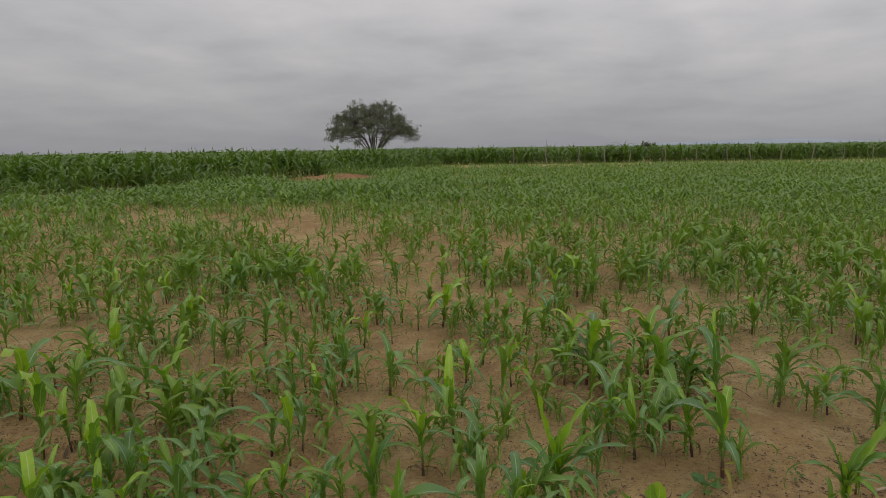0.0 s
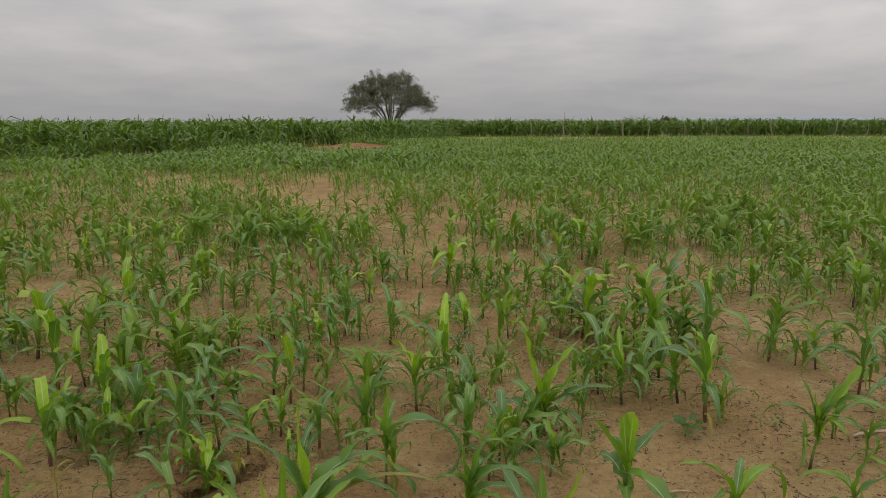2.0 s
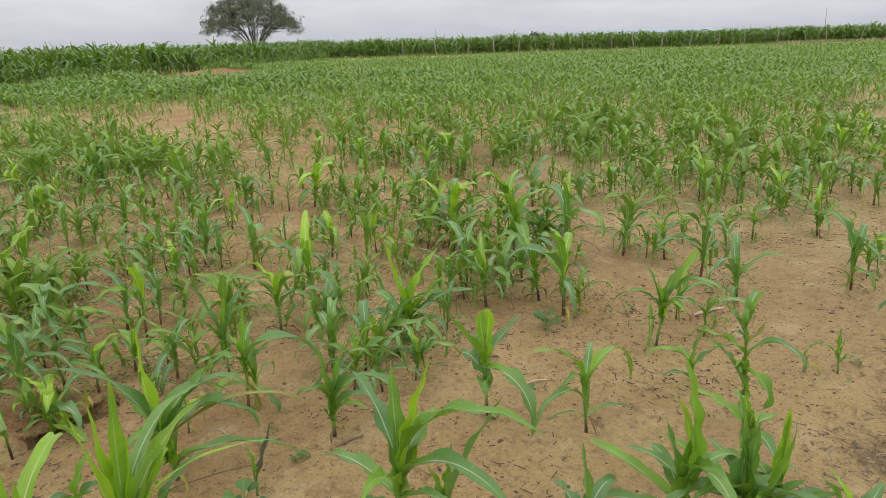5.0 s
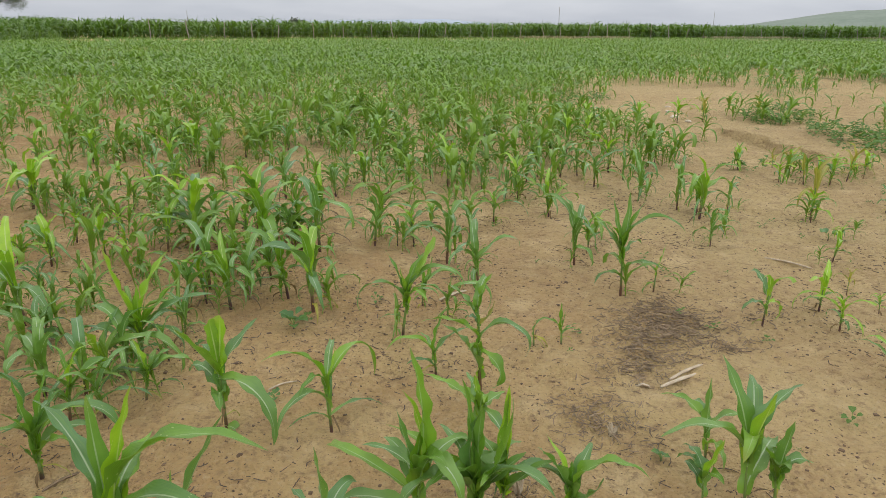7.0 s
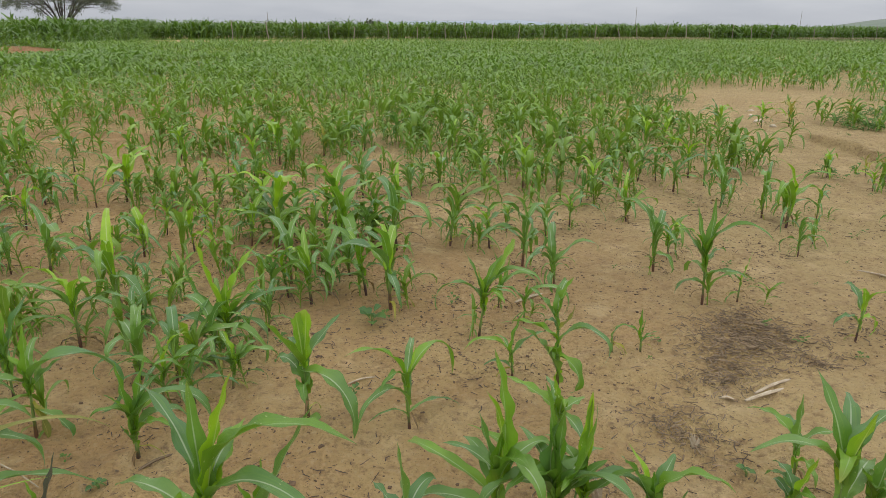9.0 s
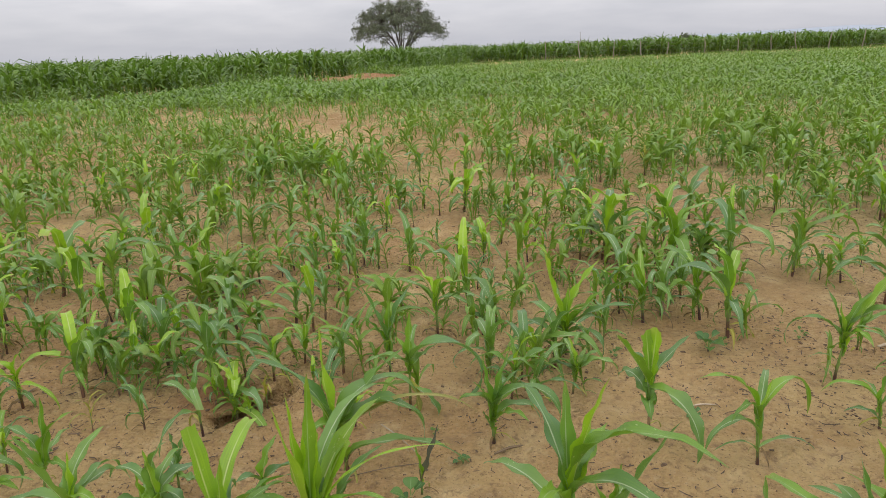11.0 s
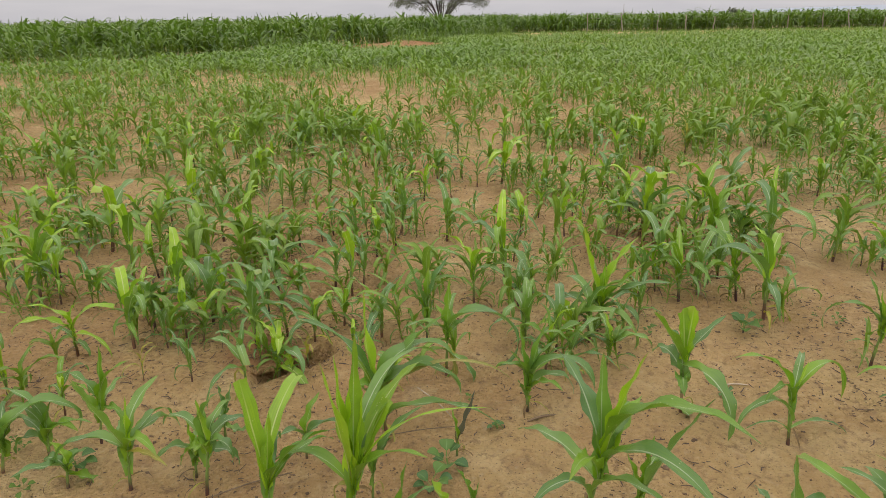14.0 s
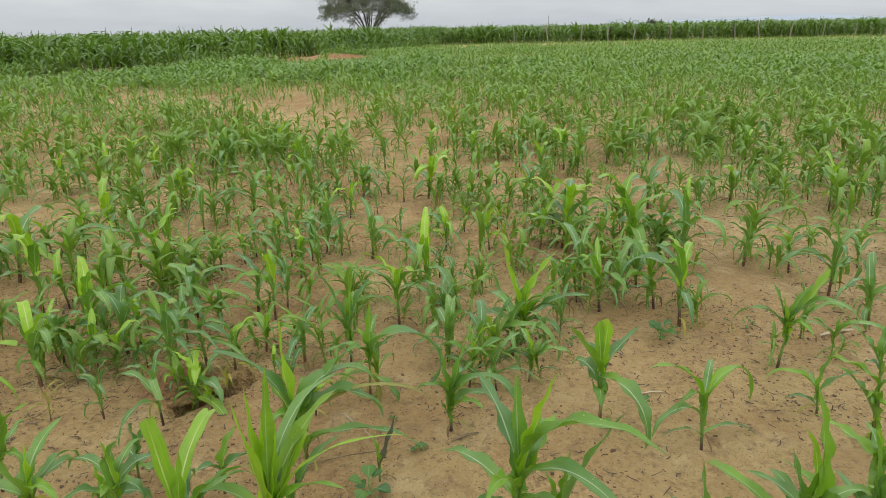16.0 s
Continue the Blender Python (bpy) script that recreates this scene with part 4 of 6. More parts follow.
sprout(-1.69, 2.61, 0.18, "y")
sprout(-1.89, 2.34, 0.24, "g")
sprout(-1.47, 2.62, 0.26, "s")
sprout(-1.57, 2.98, 0.28, "g")
sprout(-1.79, 3.59, 0.26, "s")
sprout(-1.82, 4.26, 0.44, "g")
sprout(-1.42, 3.69, 0.38, "s")
sprout(-1.29, 2.95, 0.4, "s")
sprout(-1.54, 4.55, 0.32, "g")
sprout(-1.11, 3.82, 0.34, "s")
sprout(-0.98, 3.69, 0.42, "g")
sprout(-0.95, 3.88, 0.32, "s")
sprout(-0.78, 3.26, 0.24, "g")
sprout(-0.93, 3.26, 0.26, "g")
sprout(-0.7, 3.09, 0.32, "s")
sprout(-1.14, 2.79, 0.18, "y")
sprout(-3.18, 3.47, 0.28, "s")
sprout(-3.21, 3.6, 0.32, "g")
sprout(-3.06, 3.61, 0.37, "g")
sprout(-3.26, 3.97, 0.34, "g")
sprout(-2.17, 2.13, 0.32, "s")
sprout(-1.17, 3.07, 0.34, "s")
sprout(-4.93, 6.76, 0.48, "g")
sprout(-5.08, 6.19, 0.37, "g")
sprout(-4.56, 5.65, 0.27, "g")
sprout(-4.33, 5.17, 0.33, "g")
sprout(-3.21, 4.71, 0.32, "s")
sprout(-3.99, 5.21, 0.28, "g")
sprout(-3.48, 4.75, 0.44, "b")
sprout(-4.1, 4.53, 0.41, "b")
sprout(-4.5, 6.96, 0.32, "s")
sprout(-3.97, 7.17, 0.41, "b")
sprout(-3.49, 7.21, 0.5, "b")
sprout(-2.69, 5.0, 0.33, "g")
sprout(-2.55, 5.19, 0.51, "b")
sprout(-2.69, 6.07, 0.28, "g")
sprout(-2.39, 6.22, 0.41, "b")
sprout(-2.02, 4.92, 0.38, "g")
sprout(-1.94, 5.43, 0.42, "s")
sprout(-1.81, 5.64, 0.28, "s")
sprout(-2.12, 4.61, 0.41, "s")
sprout(-1.42, 4.7, 0.26, "g")
sprout(-1.67, 4.81, 0.21, "s")
sprout(-3.46, 4.32, 0.34, "b")
sprout(-3.75, 4.29, 0.37, "b")
sprout(-2.34, 7.83, 0.47, "s")
sprout(-1.67, 5.96, 0.46, "s")
sprout(-1.37, 4.84, 0.37, "s")
sprout(-1.42, 7.11, 0.5, "g")
sprout(-2.04, 8.86, 0.49, "g")
sprout(-0.77, 6.64, 0.32, "s")
sprout(-0.7, 7.49, 0.29, "s")
sprout(-0.37, 6.43, 0.37, "s")
sprout(-0.14, 6.58, 0.49, "b")
sprout(0.39, 7.44, 0.5, "g")
sprout(0.14, 6.86, 0.19, "g")
sprout(-0.58, 5.97, 0.26, "s")
sprout(0.01, 4.86, 0.35, "b")
sprout(0.32, 4.77, 0.35, "b")
sprout(-0.51, 4.67, 0.4, "s")
sprout(-0.82, 5.95, 0.34, "b")
sprout(-0.74, 4.78, 0.32, "s")
sprout(-0.35, 5.44, 0.22, "s")
sprout(-1.0, 5.2, 0.29, "g")
sprout(-1.09, 4.74, 0.39, "s")
sprout(-0.87, 4.9, 0.38, "s")
sprout(-1.27, 5.16, 0.22, "g")
sprout(0.16, 5.33, 0.26, "g")
sprout(-0.26, 3.5, 0.41, "g")
sprout(-0.02, 3.53, 0.26, "s")
sprout(-0.09, 3.85, 0.52, "g")
sprout(0.65, 3.69, 0.34, "s")
sprout(0.76, 3.78, 0.3, "g")
sprout(0.86, 4.71, 0.52, "g")
sprout(1.02, 4.98, 0.43, "g")
sprout(0.86, 3.64, 0.41, "g")
sprout(0.98, 3.73, 0.4, "s")
sprout(1.17, 4.01, 0.28, "s")
sprout(1.34, 5.02, 0.51, "g")
sprout(1.37, 3.78, 0.38, "g")
sprout(1.5, 4.66, 0.37, "g")
sprout(1.84, 5.08, 0.44, "g")
sprout(0.69, 4.81, 0.37, "b")
sprout(0.88, 5.41, 0.41, "g")
sprout(-1.82, 4.68, 0.25, "g")
sprout(-2.02, 3.29, 0.25, "g")
sprout(-0.8, 2.9, 0.16, "g")
sprout(-0.57, 2.62, 0.17, "g")
sprout(-0.93, 4.65, 0.34, "s")
sprout(-0.85, 4.53, 0.37, "s")
sprout(-1.09, 4.37, 0.37, "s")
sprout(-0.95, 4.33, 0.34, "g")
sprout(-1.24, 3.55, 0.26, "s")
sprout(-1.37, 3.37, 0.3, "s")
sprout(-1.46, 3.07, 0.2, "g")
sprout(-1.72, 2.91, 0.24, "s")
sprout(-1.75, 3.32, 0.26, "s")
sprout(-2.03, 3.63, 0.28, "g")
sprout(-2.19, 4.24, 0.32, "g")
sprout(-2.59, 4.59, 0.34, "g")
sprout(-2.95, 5.0, 0.33, "g")
sprout(-3.61, 5.1, 0.31, "g")
sprout(-3.01, 4.27, 0.26, "g")
sprout(-3.28, 5.32, 0.24, "s")
sprout(-5.1, 6.51, 0.27, "g")
sprout(-4.83, 5.55, 0.28, "g")
sprout(-5.0, 5.53, 0.28, "g")
sprout(-4.95, 7.13, 0.29, "s")
sprout(-4.31, 7.04, 0.31, "s")
sprout(-4.38, 7.53, 0.3, "g")
sprout(-3.94, 7.57, 0.32, "g")
sprout(-3.23, 7.3, 0.34, "g")
sprout(-3.17, 7.65, 0.36, "g")
sprout(-2.65, 7.36, 0.32, "g")
sprout(-2.68, 8.06, 0.31, "g")
sprout(-1.64, 6.6, 0.31, "g")
sprout(-1.58, 7.16, 0.32, "g")
sprout(-1.21, 7.5, 0.32, "s")
sprout(-1.02, 6.66, 0.31, "s")
sprout(-0.92, 7.22, 0.27, "s")
sprout(-1.12, 6.17, 0.26, "s")
sprout(-0.53, 6.71, 0.28, "g")
sprout(-0.27, 7.29, 0.27, "g")
sprout(0.43, 5.39, 0.21, "b")
sprout(0.45, 4.94, 0.21, "b")
sprout(0.59, 6.14, 0.27, "g")
sprout(0.79, 6.38, 0.32, "g")
sprout(0.97, 6.62, 0.34, "s")
sprout(0.79, 7.39, 0.27, "g")
sprout(0.56, 7.09, 0.26, "g")
sprout(0.22, 6.1, 0.23, "g")
sprout(-0.18, 5.01, 0.2, "g")
sprout(1.99, 4.39, 0.41, "s")
sprout(1.25, 4.49, 0.52, "g")
sprout(1.18, 4.66, 0.36, "g")
sprout(0.85, 4.82, 0.52, "b")
sprout(1.45, 4.52, 0.37, "s")
sprout(1.61, 4.44, 0.52, "s")
sprout(1.25, 3.45, 0.49, "g")
sprout(0.81, 6.18, 0.37, "s")
sprout(1.04, 7.3, 0.5, "g")
sprout(1.37, 7.76, 0.5, "g")
sprout(1.79, 5.92, 0.47, "s")
sprout(2.55, 6.03, 0.35, "g")
sprout(2.67, 5.72, 0.31, "s")
sprout(3.25, 5.68, 0.5, "b")
sprout(2.23, 4.26, 0.31, "g")
sprout(2.27, 3.85, 0.47, "s")
sprout(3.03, 4.51, 0.32, "g")
sprout(3.6, 5.03, 0.42, "g")
sprout(3.56, 4.52, 0.37, "g")
sprout(3.5, 5.08, 0.32, "s")
sprout(4.3, 5.74, 0.4, "s")
sprout(5.35, 6.65, 0.5, "g")
sprout(2.97, 3.43, 0.47, "s")
sprout(4.49, 5.09, 0.39, "s")
sprout(5.14, 5.65, 0.41, "g")
sprout(4.72, 4.72, 0.45, "s")
sprout(4.57, 4.13, 0.44, "s")
sprout(4.53, 3.85, 0.52, "g")
sprout(4.08, 3.33, 0.28, "s")
sprout(5.41, 3.51, 0.51, "y")
sprout(4.51, 2.71, 0.24, "b")
sprout(3.27, 2.25, 0.29, "b")
sprout(4.12, 2.35, 0.16, "y")
sprout(3.66, 2.21, 0.26, "b")
sprout(3.54, 2.01, 0.22, "b")
sprout(3.29, 1.62, 0.19, "b")
sprout(6.63, 4.63, 0.33, "y")
sprout(6.91, 4.2, 0.38, "y")
sprout(3.24, 3.62, 0.29, "g")
sprout(2.23, 3.38, 0.37, "s")
sprout(3.97, 2.07, 0.13, "b")
sprout(6.19, 3.37, 0.24, "b")
sprout(6.77, 4.94, 0.24, "y")
sprout(6.33, 4.25, 0.32, "y")
sprout(6.56, 4.14, 0.27, "b")
sprout(7.25, 4.24, 0.29, "b")
sprout(6.43, 5.1, 0.3, "b")
sprout(4.42, 3.51, 0.21, "s")
sprout(3.24, 6.01, 0.3, "s")
sprout(3.54, 5.87, 0.32, "s")
sprout(3.56, 5.59, 0.29, "s")
sprout(4.08, 5.61, 0.3, "s")
sprout(4.54, 5.68, 0.36, "s")
sprout(4.7, 5.61, 0.36, "s")
sprout(5.03, 5.3, 0.37, "s")
sprout(3.05, 6.11, 0.27, "s")
sprout(3.01, 6.72, 0.26, "s")
sprout(2.19, 5.76, 0.32, "s")
sprout(2.51, 6.36, 0.3, "s")
sprout(5.45, 7.12, 0.35, "s")
sprout(6.13, 7.3, 0.4, "b")
sprout(6.66, 7.59, 0.32, "s")
sprout(5.07, 7.3, 0.34, "s")
sprout(4.74, 7.45, 0.32, "s")
sprout(2.14, 4.34, 0.2, "s")
sprout(2.54, 4.61, 0.22, "g")
sprout(2.73, 4.35, 0.23, "s")
sprout(5.85, 5.72, 0.33, "s")
sprout(0.32, 3.13, 0.34, "s")
sprout(0.49, 3.16, 0.24, "s")
sprout(0.15, 2.99, 0.33, "s")
sprout(0.09, 2.78, 0.33, "g")
sprout(0.21, 2.76, 0.26, "s")
sprout(-0.0, 3.07, 0.33, "s")
sprout(0.59, 3.36, 0.25, "s")
sprout(-0.04, 4.31, 0.25, "s")
sprout(0.04, 4.01, 0.22, "s")
sprout(0.81, 3.96, 0.4, "s")
sprout(1.18, 3.68, 0.43, "g")
sprout(6.24, 4.45, 0.24, "b")
sprout(6.93, 4.72, 0.22, "b")
sprout(6.71, 4.37, 0.25, "b")
sprout(5.33, 3.45, 0.29, "b")
sprout(7.26, 4.57, 0.22, "b")
sprout(7.15, 4.32, 0.24, "b")
sprout(7.56, 4.43, 0.22, "b")
sprout(7.38, 5.18, 0.18, "b")
sprout(5.13, 3.05, 0.1, "b")
sprout(5.0, 3.98, 0.31, "s")
sprout(4.69, 4.03, 0.38, "g")
sprout(4.51, 4.52, 0.34, "s")
sprout(-1.20, 2.57, 0.36, "s")
sprout(-1.12, 2.76, 0.32, "b")
sprout(-1.00, 2.82, 0.2, "y")
sprout(-1.22, 2.81, 0.17, "b")
sprout(-1.03, 2.69, 0.14, "b")
sprout(-1.02, 3.02, 0.28, "g")
sprout(-1.60, 3.34, 0.32, "g")
sprout(-1.69, 3.05, 0.3, "g")
sprout(-1.62, 3.22, 0.36, "s")
sprout(-2.75, 3.39, 0.26, "g")
sprout(-2.61, 3.44, 0.34, "b")

# the patterns become plants of the stand too
for n, root in enumerate(TEMPLATES.values()):
    px, py = -4.3 + 0.52 * n, 8.3 + 0.35 * math.sin(n * 2.4)
    root.matrix_basis = Matrix.Translation((px, py, float(ground_z(px, py)))) @ Matrix.Rotation(n * 1.7, 4, "Z") @ Matrix.Diagonal((0.44, 0.44, 0.4, 1))
    TAKEN.append((px, py))

# ---- the rest of the field, too many to count ----


def strew(name, spots, heights, kinds, material, label, category, seed, spread=1.08, tones=None, stalk=None):
    """Many plants as one mesh: each spot takes one of the given kinds, turned, tilted and scaled."""
    rng = np.random.default_rng(seed)
    n = len(spots)
    pick = rng.integers(0, len(kinds), n)
    ang = rng.uniform(0, 2 * np.pi, n)
    tilt = rng.normal(0, 0.15, (n, 2))
    tone = rng.random(n) if tones is None else np.clip(tones + rng.normal(0, 0.2, n), 0, 1)
    V, Q, U, T, base = [], [], [], [], 0
    for k, (v, q, u, w) in enumerate(kinds):
        i = np.where(pick == k)[0]
        if not len(i):
            continue
        c, s = np.cos(ang[i])[:, None], np.sin(ang[i])[:, None]
        h = heights[i][:, None]
        x, y, z = v[None, :, 0] * h * spread, v[None, :, 1] * h * spread, v[None, :, 2] * h
        gz = ground_z(spots[i, 0], spots[i, 1])[:, None]
        X = spots[i, 0:1] + x * c - y * s + z * tilt[i, 0:1]
        Y = spots[i, 1:2] + x * s + y * c + z * tilt[i, 1:2]
        V.append(np.stack([X, Y, z + gz], -1).reshape(-1, 3))
        Q.append((q[None] + (np.arange(len(i)) * len(v))[:, None, None] + base).reshape(-1, 4))
        U.append(np.tile(u, (len(i), 1)))
        T.append(np.clip(np.repeat(tone[i], len(v)) * 0.6 + np.tile(w, len(i)), 0, 1))
        base += len(i) * len(v)
    ob = mesh_object(name, np.concatenate(V), np.concatenate(Q), material, np.concatenate(U), tone=np.concatenate(T))
    return tagged(ob, label, category, kind="stuff")


def plant_kind(seed, leaves, segs, cols, width, tassel=0.0, low=0.02, bare=False):
    rng = np.random.default_rng(seed)
    arrs, sc = full_scale(random_leaves(rng, leaves, width, low), segs, cols, seed)
    st = tube_arrays([(0, 0, -0.05), (0, 0, 0.23 * sc), (0, 0, 0.46 * sc)], [0.015, 0.014, 0.008], 3)
    st = (st[0], st[1], np.stack([st[2][:, 0] * 0 + 0.8, st[2][:, 1] * 0.3], -1))
    if tassel:
        top = tube_arrays([(0.02, 0.01, 0.5), (0.02 + rng.normal(0, 0.02), 0.01, 0.8), (0.02 + rng.normal(0, 0.05), 0.01, 0.9 + tassel)], [0.012, 0.016, 0.006], 3)
        st = joined([st, (top[0], top[1], np.stack([top[2][:, 0] * 0 + 0.8, top[2][:, 1] * 0.3], -1))])
    if bare:
        st = tube_arrays([(0, 0, -0.05), (0, 0, 0.4 * sc)], [0.013, 0.012], 2)
    rank = [0.5 * max(0, (i / (leaves - 1) - 0.25) / 0.75) ** 1.3 + rng.uniform(-0.08, 0.1) for i in range(leaves)] + [0.1]
    return *joined(arrs + [st]), np.concatenate([np.full(len(a[0]), t) for a, t in zip(arrs + [st], rank)])


def ellipse(x, y, cx, cy, rx, ry, turn=0.0):
    """1 inside an uneven ellipse, 0 outside."""
    c, s = math.cos(radians(turn)), math.sin(radians(turn))
    a, b = ((x - cx) * c + (y - cy) * s) / rx, (-(x - cx) * s + (y - cy) * c) / ry
    return 1 - smooth(0.7, 1.15, np.hypot(a, b) + 0.5 * (lattice(x / 0.9, y / 0.9, 21) - 0.5))


def left_block(x, y):
    """Signed depth into the taller stand on the west side."""
    edge = np.interp(x, [-70, -20, -15, -9, -6.5, -4, -1], [21, 22.5, 23.5, 31, 43, 46, 58])
    return y - edge + 3.0 * (lattice(x / 2.3, y / 2.3, 13) - 0.5)


def fence_y(x):
    return np.interp(x, [-6, 45, 75, 130], [67, 66, 63, 50])


def density(x, y):
    """Plants for each square metre."""
    r = np.hypot(x, y)
    edge = np.interp(x, [-14, -3, 1.5, 5, 10], [22, 19.5, 14.5, 11, 12])
    d = 10.5 + 7.5 * smooth(-1.0, 2.0, y - edge)
    d = d * (1 + 0.7 * smooth(22.5, 25, y) * (1 - smooth(-3, 1, x)))
    d = d * (0.55 + 0.9 * lattice(x / 1.7, y / 1.7, 31))
    d = d * (1 - 0.55 * smooth(0.62, 0.8, lattice(x / 3.1, y / 2.3, 33)) * (1 - smooth(16, 26, y)))
    # open sand: west of the middle, the red patches, the washed sand on the east side
    for cx, cy, rx, ry, tn, k in ((-12, 17.6, 7, 1.5, 4, 0.65), (-4.5, 20.3, 3.2, 0.9, 0, 0.6), (-6.2, 37.4, 3.7, 4.2, 0, 0.97),
                                  (-12.9, 27.4, 1.7, 3.0, 0, 1.0), (-2, 10.6, 5.0, 0.9, 3, 0.35), (8.9, 8.6, 1.6, 2.5, -25, 1.0), (11.6, 11.0, 3.2, 2.2, 45, 0.95), (9.0, 5.6, 2.6, 1.8, 40, 1.0),
                                  (15.0, 13.4, 4.5, 2.2, 32, 0.75), (14.0, 8.2, 3.6, 2.2, 22, 0.85), (7.5, 4.2, 2.6, 2.2, 20, 0.9), (20, 14, 5, 2.0, 35, 0.7),
                                  (17, 9.5, 4.0, 2.0, 30, 0.75)):
        d = d * (1 - k * ellipse(x, y, cx, cy, rx, ry, tn))
    d = d * (1 - 0.93 * smooth(0.55, 0.75, x / (r + 1e-6)) * (1 - smooth(4.0, 5.2, y)))
    d = d * (left_block(x, y) < -0.3) * (y < fence_y(x) - 0.5 + 1.5 * lattice(x / 7, x * 0, 37))
    return d


def scatter(rng, r0, r1, az0, az1, most, weight):
    """Random spots in a sector, thinned by weight(x, y) out of most for each square metre."""
    a0, a1 = radians(az0), radians(az1)
    n = int(most * (r1**2 - r0**2) * (a1 - a0) / 2)
    r, a = np.sqrt(rng.uniform(r0**2, r1**2, n)), rng.uniform(a0, a1, n)
    x, y = r * np.sin(a), r * np.cos(a)
    keep = rng.random(n) * most < weight(x, y)
    return np.stack([x[keep], y[keep]], -1)


def clear_of(spots, taken, gap):
    taken = np.array(taken)
    d = np.min(np.hypot(spots[:, None, 0] - taken[None, :, 0], spots[:, None, 1] - taken[None, :, 1]), 1)
    return spots[d > gap]


rng = np.random.default_rng(5)
NEAR_KINDS = [plant_kind(300 + k, 7 + k % 3, 8, 2, 0.075 + 0.011 * (k % 4)) for k in range(24)]
MID_KINDS = [plant_kind(400 + k, 6 + k % 3, 5, 1, 0.078) for k in range(16)]
FAR_KINDS = [plant_kind(500 + k, 7, 3, 1, 0.1, bare=True) for k in range(10)]


def near_density(x, y):
    d = density(x, y) * smooth(6.5, 8.2, y + 0.12 * np.abs(x))
    # between the larger plants of the near ground many small ones stand
    south = np.interp(x, [-6, -2.2, -1.2, -0.4, 0.5, 1.1, 1.6, 2.2, 3.2, 4.6, 5.6, 6.6], [1.5, 2.1, 2.9, 3.0, 3.3, 3.5, 3.9, 4.1, 4.3, 4.6, 5.1, 5.8])
    fill = smooth(-0.1, 0.5, y - south) * (x < 6.5) * (8.9 - 0.8 * smooth(0.3, 1.5, x)) * (0.35 + 0.9 * lattice(x / 0.9, y / 0.9, 35)) * (1 - smooth(7.0, 8.6, y))
    clump = 13 * ellipse(x, y, 4.6, 7.0, 2.6, 1.2, 32) * (x + 0.15 * y < 7.4)
    return np.maximum(np.maximum(d, fill), clump)


hills_ = clear_of(scatter(rng, 2.0, 13, -66, 72, 20, near_density), TAKEN, 0.13)
size = rng.uniform(0.17, 0.46, len(hills_)) * (0.8 + 0.45 * lattice(hills_[:, 0] / 2.2, hills_[:, 1] / 2.2, 41))
size = size * (0.85 + 0.15 * smooth(4.5, 8.5, hills_[:, 1] + 0.3 * np.abs(hills_[:, 0])))
# two or three plants come up from one sowing hole, also beside the larger ones
mates = np.concatenate([hills_[rng.random(len(hills_)) < 0.58], hills_[rng.random(len(hills_)) < 0.22], np.array(TAKEN)[np.array(TAKEN)[:, 1] > 2.7]])
mates = mates + rng.normal(0, 0.055, mates.shape)
spots = np.concatenate([hills_, mates])
hs = np.concatenate([size, rng.uniform(0.1, 0.3, len(mates))])
strew("young_maize_near_stand", spots, hs, NEAR_KINDS, FIELD_LEAF, "uneven stand of young green maize on sandy soil", "maize", 6,
      tones=0.25 + 0.6 * lattice(spots[:, 0] / 1.9, spots[:, 1] / 1.9, 43))
# the middle plot, and the far one up to the fence
spots = scatter(rng, 13, 76, -64, 68, 30, lambda x, y: density(x, y) * np.interp(np.hypot(x, y), [13, 28, 34, 76], [1.15, 1.1, 0.62, 0.3]) * ((np.hypot(x, y) < 30) | (x > -0.62 * y)))
x_, y_ = spots[:, 0], spots[:, 1]
north = smooth(22.5, 25, y_ + 0.5 * lattice(x_ / 2, y_ / 2, 39)) * (1 - smooth(-3, 1, x_)) * (1 - smooth(34, 42, y_))
hs = rng.uniform(0.18, 0.44, len(spots)) * (1 + 0.35 * north) * (0.8 + 0.4 * lattice(x_ / 3, y_ / 3, 41)) * (1 - 0.35 * ellipse(x_, y_, -4.7, 31, 3.4, 6)) * (1 - 0.2 * smooth(40, 56, y_))
tn = (0.15 + 0.6 * lattice(x_ / 3.5, y_ / 2.5, 44)) * (1 - 0.5 * north) * (1 - 0.4 * smooth(14, 24, y_))
mid_ = np.hypot(x_, y_) < 20
strew("young_maize_middle_stand", spots[mid_], hs[mid_], MID_KINDS, FIELD_LEAF, "dense stand of young green maize", "maize", 7, 1.2, tones=tn[mid_])
strew("young_maize_far_stand", spots[~mid_], hs[~mid_], FAR_KINDS, FIELD_LEAF, "far stand of young green maize before the fence", "maize", 8, 1.5, tones=tn[~mid_])

DRY_GRASS = plain_material("dry_grass_blades", (0.42, 0.36, 0.2), (0.3, 0.29, 0.13), 3, 0.8, rand=0.4)
spots = np.stack([rng.uniform(-3, 95, 4500), np.zeros(4500)], -1)
spots[:, 1] = fence_y(spots[:, 0]) + rng.uniform(-4, 2.5, 4500)
pale = (lattice(spots[:, 0] / 6, spots[:, 0] * 0, 49) > 0.5) & (spots[:, 0] > 33) & (spots[:, 1] > fence_y(spots[:, 0]) - 3)
size = rng.uniform(0.1, 0.24, len(spots)) + 0.12 * pale
strew("dry_grass_strip", spots[pale], size[pale], FAR_KINDS, DRY_GRASS, "pale dry grass along the fence foot", "dry grass", 15, 1.3)
strew("green_grass_strip", spots[~pale], size[~pale], FAR_KINDS, FIELD_LEAF, "short green grass before the fence", "grass", 16, 1.4, tones=0.55 + 0 * size[~pale])

